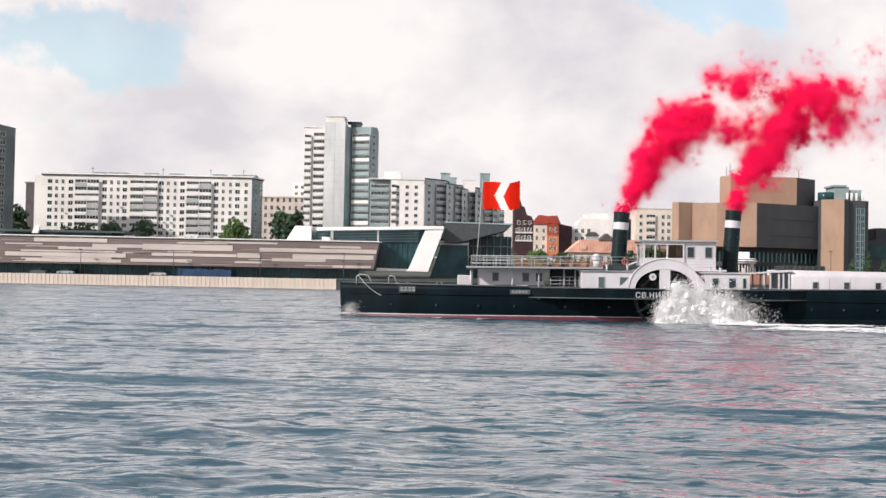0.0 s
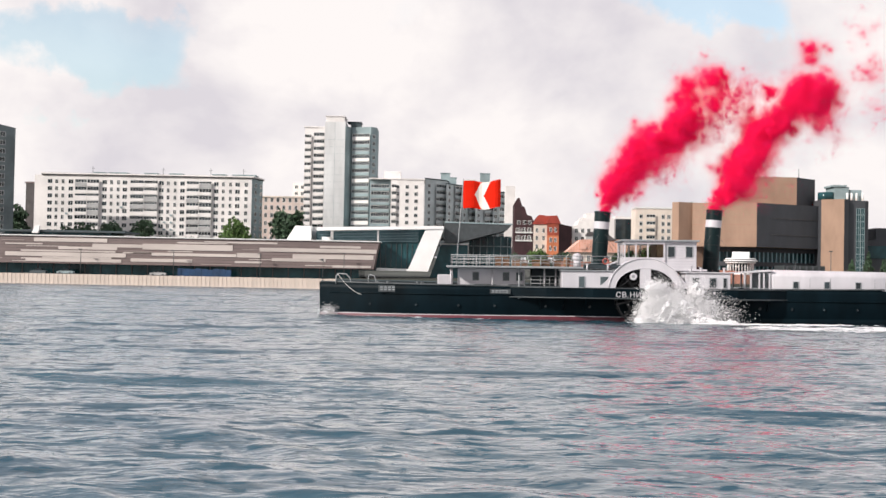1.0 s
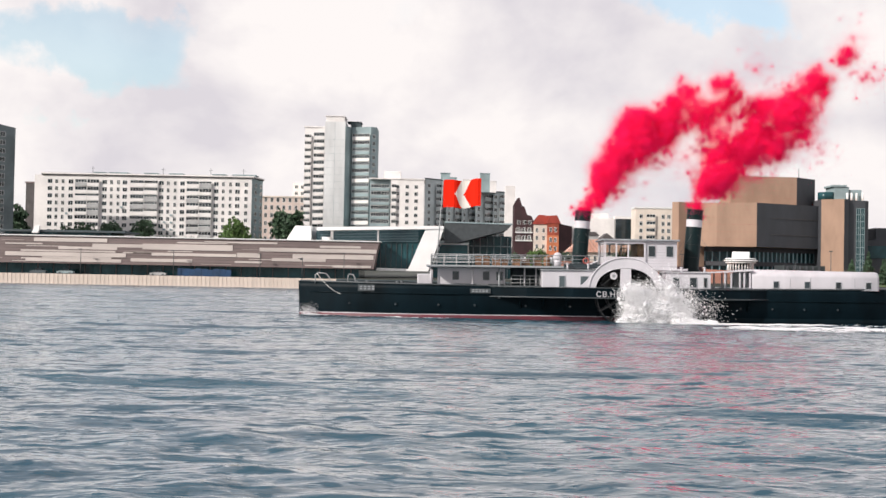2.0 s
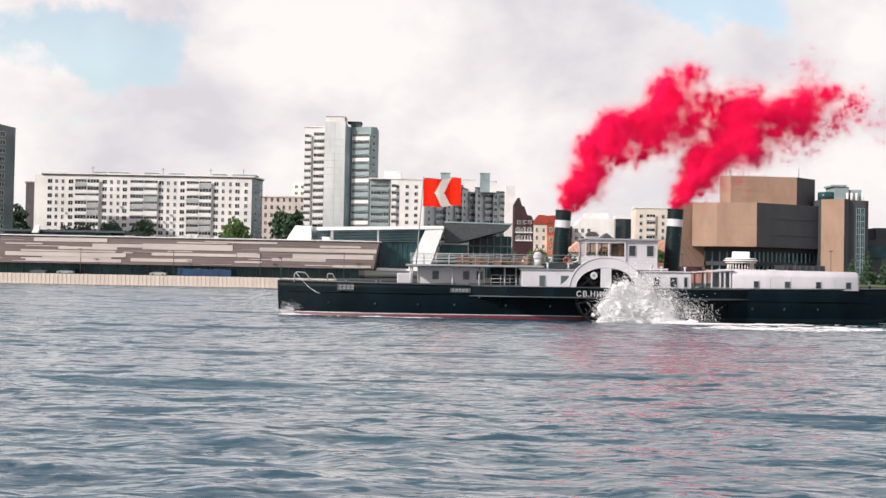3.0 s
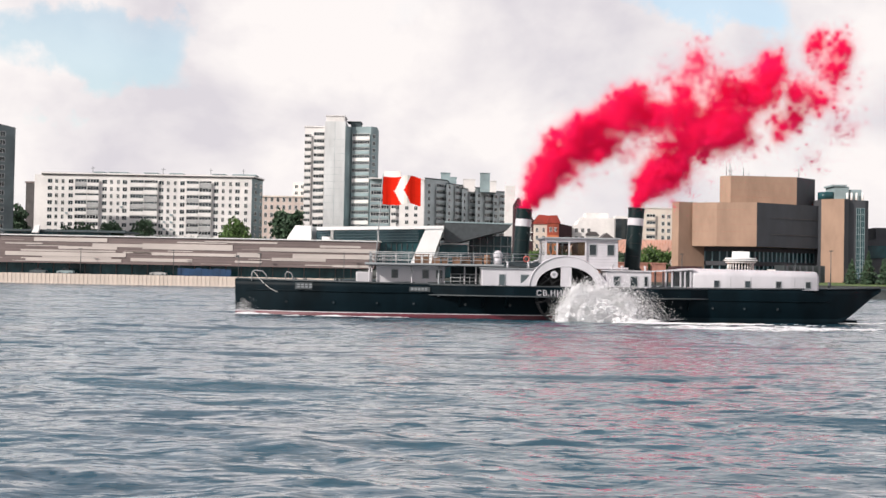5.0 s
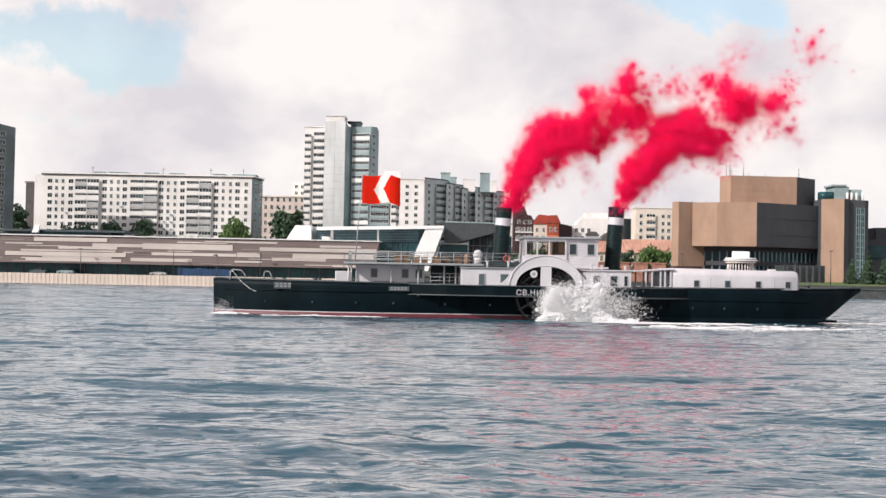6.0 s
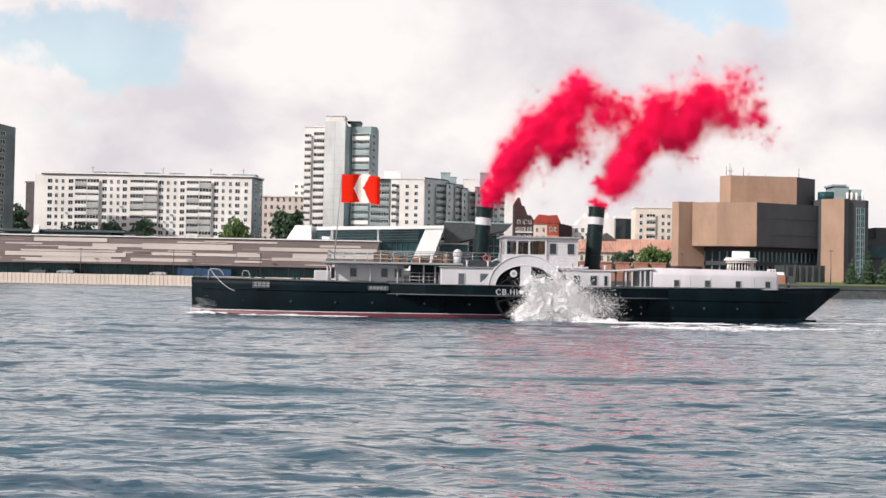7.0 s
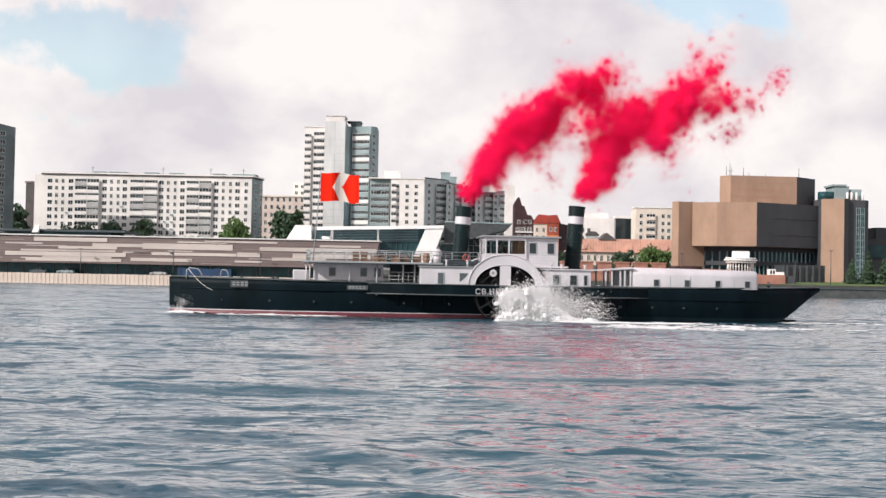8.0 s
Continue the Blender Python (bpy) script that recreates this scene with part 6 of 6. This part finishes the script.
big = [drop_cloud(4200, 0.50, 0.35, 0.46, 0.008, 0.036, s, 24, 0.16) for s in range(6)]
fine = [drop_cloud(1100, 0.75, 0.4, 0.65, 0.008, 0.040, 20 + s, 6, 0.07) for s in range(5)]
bowm = [drop_cloud(260, 0.40, 0.25, 0.25, 0.008, 0.035, 40 + s) for s in range(3)]
SPRAY_ROWS = []


def flung(r):
    """Loose drops: the further aft they fly, the lower they stay."""
    far = r.random()
    return r.uniform(0.4, 3.0), r.uniform(-7.6, -6.4), 0.8 + 5.6 * far, r.triangular(0.5, 4.2, 2.4) * (1.1 - 0.55 * far)


SPRAY_ROWS += throws(spray, 56, big, lambda r: (r.uniform(-0.4, 2.6), r.uniform(-7.4, -6.5), r.uniform(0.8, 3.6), r.triangular(0.3, 3.3, 1.2)), 1)
SPRAY_ROWS += throws(spray, 46, fine, lambda r: flung(r), 2)
SPRAY_ROWS += throws(bow_spray, 9, bowm, lambda r: (r.uniform(-29.1, -28.2), r.uniform(-1.4, -0.7), r.uniform(0.4, 2.2), r.uniform(0.15, 1.2)), 3)


def froth_mound():
    """The standing heap of froth under the spray."""
    bm = bmesh.new()
    rnd = random.Random(5)
    for i in range(96):
        x = rnd.uniform(-0.5, 7.6)
        hgt = 2.1 * math.exp(-((x - 2.6) / 1.9) ** 2) + 0.14
        c = Vector((x, rnd.uniform(-7.6, -6.4), rnd.uniform(-0.1, hgt * 0.8)))
        r = rnd.uniform(0.20, 0.44) * (0.6 + 0.4 * hgt)
        o = rnd.uniform(0, 90)
        res = bmesh.ops.create_icosphere(bm, subdivisions=4, radius=1)
        for v in res["verts"]:
            k = 1 + 0.7 * noise.fractal(v.co * 1.9 + Vector((o, 0, 0)), 0.75, 2.2, 5)
            v.co = c + Vector((v.co.x * 1.5, v.co.y, v.co.z)) * r * k
    ob = part("froth", bm, "foam", spray)
    ob["kind"] = "stuff"


froth_mound()

# ---- smoke ----
FUNNEL_TOPS = (Vector((-3.42 + 5.2 * 0.067, 0, 9.9)), Vector((6.78 + 5.85 * 0.067, 0, 10.15)))


def smoke_mat():
    m = bpy.data.materials.new("red_smoke")
    m.use_nodes = True
    nt = m.node_tree
    nt.nodes.clear()
    N = nt.nodes.new
    g = N("ShaderNodeNewGeometry")
    ramp = N("ShaderNodeValToRGB")
    ramp.color_ramp.elements[0].color = (1.0, 0.016, 0.165, 1)
    ramp.color_ramp.elements[1].color = (1.0, 0.04, 0.235, 1)
    nt.links.new(g.outputs["Random Per Island"], ramp.inputs[0])
    d, tl, mx, o = N("ShaderNodeBsdfDiffuse"), N("ShaderNodeBsdfTranslucent"), N("ShaderNodeMixShader"), N("ShaderNodeOutputMaterial")
    mx.inputs[0].default_value = 0.5
    for n in (d, tl):
        nt.links.new(ramp.outputs[0], n.inputs["Color"])
    nt.links.new(d.outputs[0], mx.inputs[1])
    nt.links.new(tl.outputs[0], mx.inputs[2])
    nt.links.new(mx.outputs[0], o.inputs[0])
    return m


M["red_smoke"] = smoke_mat()


def puff_mesh(seed, grains, core, soft, g0, g1):
    """A puff of smoke: a cloud of tiny flakes, thick in its lobes and thinning outwards."""
    rng = np.random.default_rng(seed)
    n_lobe = 13
    centre = rng.normal(0, 1, (n_lobe, 3)) * np.array((1, 0.7, 0.8)) * 0.42 * core
    radius = rng.uniform(0.28, 0.55, n_lobe) * core
    centre = np.vstack([centre, np.zeros((7, 3))])
    radius = np.concatenate([radius, np.full(7, 0.80 * core)])
    pick = rng.integers(0, len(radius), grains)
    d = rng.normal(0, 1, (grains, 3))
    d /= np.linalg.norm(d, axis=1)[:, None]
    k = np.minimum(np.abs(rng.normal(0, 0.75, grains)), 1.7)
    k = np.where(k > 0.9, k * soft, k)
    p = centre[pick] + d * (radius[pick] * k)[:, None]
    # each flake lies across a direction near its own way out of the puff
    up = d * 0.7 + p * 0.3 + rng.normal(0, 0.6, (grains, 3))
    up /= np.linalg.norm(up, axis=1)[:, None]
    u = np.cross(up, rng.normal(0, 1, (grains, 3)))
    u /= np.linalg.norm(u, axis=1)[:, None]
    v = np.cross(up, u)
    size = rng.uniform(g0, g1, grains)[:, None]
    tri = [p + size * (math.cos(a) * u + math.sin(a) * v) for a in (0.0, 2.0944, 4.1888)]
    verts = np.stack(tri, 1).reshape(-1, 3).tolist()
    faces = [(3 * j, 3 * j + 1, 3 * j + 2) for j in range(grains)]
    me = bpy.data.meshes.new("smoke_puff")
    me.from_pydata(verts, [], faces)
    me.materials.append(M["red_smoke"])
    return me


PUFFS = [puff_mesh(100 + k, 22000, 1.0, 0.95, 0.011, 0.026) for k in range(5)]
BILLOWS = [puff_mesh(150 + k, 42000, 1.75, 0.95, 0.011, 0.026) for k in range(7)]
WISPS = [puff_mesh(200 + k, 24000, 2.0, 1.1, 0.008, 0.019) for k in range(6)]
VEILS = [puff_mesh(300 + k, 15000, 2.5, 1.15, 0.007, 0.016) for k in range(5)]
# how high each breath of the fire carries the smoke, by the second it leaves the funnel
BREATH = (-4.0, -1.5, -1.0, -0.5, 0.0, 0.8, 1.5, 2.0, 2.5, 3.0, 3.8, 4.5, 5.0, 5.5, 6.0, 6.5, 8.0)
RISE = ((10.6, 10.9, 10.3, 11.0, 8.6, 9.4, 9.8, 9.7, 9.6, 9.0, 9.0, 8.9, 9.1, 9.4, 10.0, 9.4, 9.6),
        (10.8, 11.2, 11.6, 11.9, 10.7, 9.2, 9.1, 10.7, 10.3, 10.6, 9.0, 8.2, 8.4, 9.5, 10.0, 10.3, 10.2))


def plume(top, seed, rise, reach):
    rnd = random.Random(seed)
    p = thing("smoke_plume", "bright red smoke streaming from a funnel", "smoke", group="funnel smoke")
    ages = (0.0, 0.14, 0.3, 0.5, 0.75, 1.05, 1.4, 1.8, 2.3, 2.9, 3.6)
    tick = 1 / FPS
    out = []
    te = -3.6
    i = 0
    while te < 8.0:
        zm = float(np.interp(te, BREATH, rise)) * (1 + 0.08 * math.sin(te * 6.1 + seed) + 0.03 * math.sin(te * 11.3 + 2 * seed))
        vx = 0.92 + 0.07 * math.sin(te * 4.3 + seed * 1.7)
        # the column swells and narrows with each breath
        swell = 0.84 + 0.34 * math.sin(te * 7.4 + seed) + 0.14 * math.sin(te * 12.9 + 3 * seed)
        ang, u = rnd.uniform(0, 6.28), math.sqrt(rnd.random())
        sort = (0, 1, 0, 2, 1, 3)[i % 6]
        family = (PUFFS, BILLOWS, WISPS, VEILS)[sort]
        ob = new("smoke_puff", family[i // 2 % len(family)])
        ob.parent = p
        ob["kind"] = "stuff"
        spin = [rnd.uniform(-40, 40) for _ in range(3)]
        tilt = [rnd.uniform(0, 360) for _ in range(3)]
        life = reach * float(np.interp(te, (-3, -1, 0, 2, 3.6, 5, 8), (0.80, 0.80, 0.90, 1.15, 0.92, 0.92, 1.1))) * (rnd.uniform(0.7, 1.4), rnd.triangular(1.3, 2.3, 1.9), rnd.uniform(1.5, 2.6), rnd.uniform(1.3, 2.9))[sort]
        # small puffs start at the mouth, larger ones inside the column as it widens
        birth = (0.0, 0.26, 0.32, 0.30)[sort]
        wide = (1.0, 0.80, 1.0, 1.15)[sort]
        # thin smoke is shed under the column, on its lee side
        shed = (0.25, 0.0, 0.5, 1.1)[sort] * rnd.uniform(0.2, 1.0)

        def place(a):
            x = vx * (4.8 * a + 0.45 * a * a)
            z = zm * (0.92 * (1 - math.exp(-a / 1.0)) + 0.10 * a)
            sp = (0.32 + 2.0 * a ** 0.60 * swell) * wide
            lee = 1.7 * shed * min(a, 1.2)
            return top + Vector((0.15 + x + lee + 0.75 * sp * u * math.cos(ang), sp * u * math.sin(ang) * math.cos(ang * 3.1),
                                 0.30 + z - lee * 0.8 + sp * u * math.sin(ang)))

        # waits below, jumps into the plume, drifts downwind, then jumps outside the camera's view
        below = top + Vector((-0.5, 0, -24.0))
        away = top + Vector((rnd.uniform(70, 260), rnd.uniform(-30, 60), rnd.uniform(4, 40)))
        t0 = te + birth
        keys = [(0.0, below)] if t0 > tick else []
        if t0 > tick:
            keys.append((t0 - tick, below))
        for a in (birth, *[a for a in ages if birth < a < life], life):
            keys.append((te + a, place(a)))
        if te + life < 8:
            keys += [(te + life + tick, away), (8.0, away)]
        rows, last = [], -1
        for t, w in keys:
            if t < -0.7 or t > 9.0 or frame(t) <= last:
                continue
            last = frame(t)
            a = max(min(t - te, life), 0)
            rows.append((t, pose(w.x, w.y, w.z, *[b + s * a for b, s in zip(tilt, spin)])))
        if len(rows) > 1:
            out.append((ob, rows))
        else:
            bpy.data.objects.remove(ob)
        te += 0.019
        i += 1
    return p, out


plumes = [plume(FUNNEL_TOPS[0], 1.0, RISE[0], 1.27), plume(FUNNEL_TOPS[1], 2.6, RISE[1], 1.30)]


# ---- what moves ----
def motions():
    course = [(0.0, pose(19.59, 112.1, 0, 0, -0.45, -2.0)), (8.0, pose(4.9, 109.5, 0, 0, 0, 4.0))]
    for ob in (ship, wake, spray, bow_spray, plumes[0][0], plumes[1][0]):
        walk(ob, course)
    for i, wh in enumerate(wheels):
        walk(wh, [(0.5 * k, pose(0, (-5.1, 5.1)[i], 2.15, 0, -37.5 * k, 0)) for k in range(17)])
    walk(water, [(0.0, pose(-1.5, -2.0, 0)), (8.0, pose(2.5, -5.2, 0))])
    for ob, rows in SPRAY_ROWS:
        walk(ob, rows)
    for _, puffs in plumes:
        for ob, rows in puffs:
            walk(ob, rows)
    # the flag: a wave runs out along it
    dw = FLAG_W / FLAG_N
    paths = [[] for _ in strips]
    for k in range(81):
        t = k * 0.1
        x, y = 0.0, 0.0
        for i in range(FLAG_N):
            s = (i + 0.5) * dw
            yaw = 0.45 * min(1, 0.35 + s / 2.0) * math.sin(2 * math.pi * (s / 2.5 - t / 0.85)) + 0.12 * math.sin(2 * math.pi * (s / 1.1 - t / 0.5))
            lift = 0.7 * math.sin(2 * math.pi * (s / 3.2 - t / 1.1)) * s / FLAG_W
            paths[i].append((t, pose(x, y, 0.05 * math.sin(2 * math.pi * (s / 3.0 - t / 1.1)) * s, 0, lift, math.degrees(yaw))))
            x += dw * math.cos(yaw)
            y += dw * math.sin(yaw)
    for ob, rows in zip(strips, paths):
        walk(ob, rows)


motions()
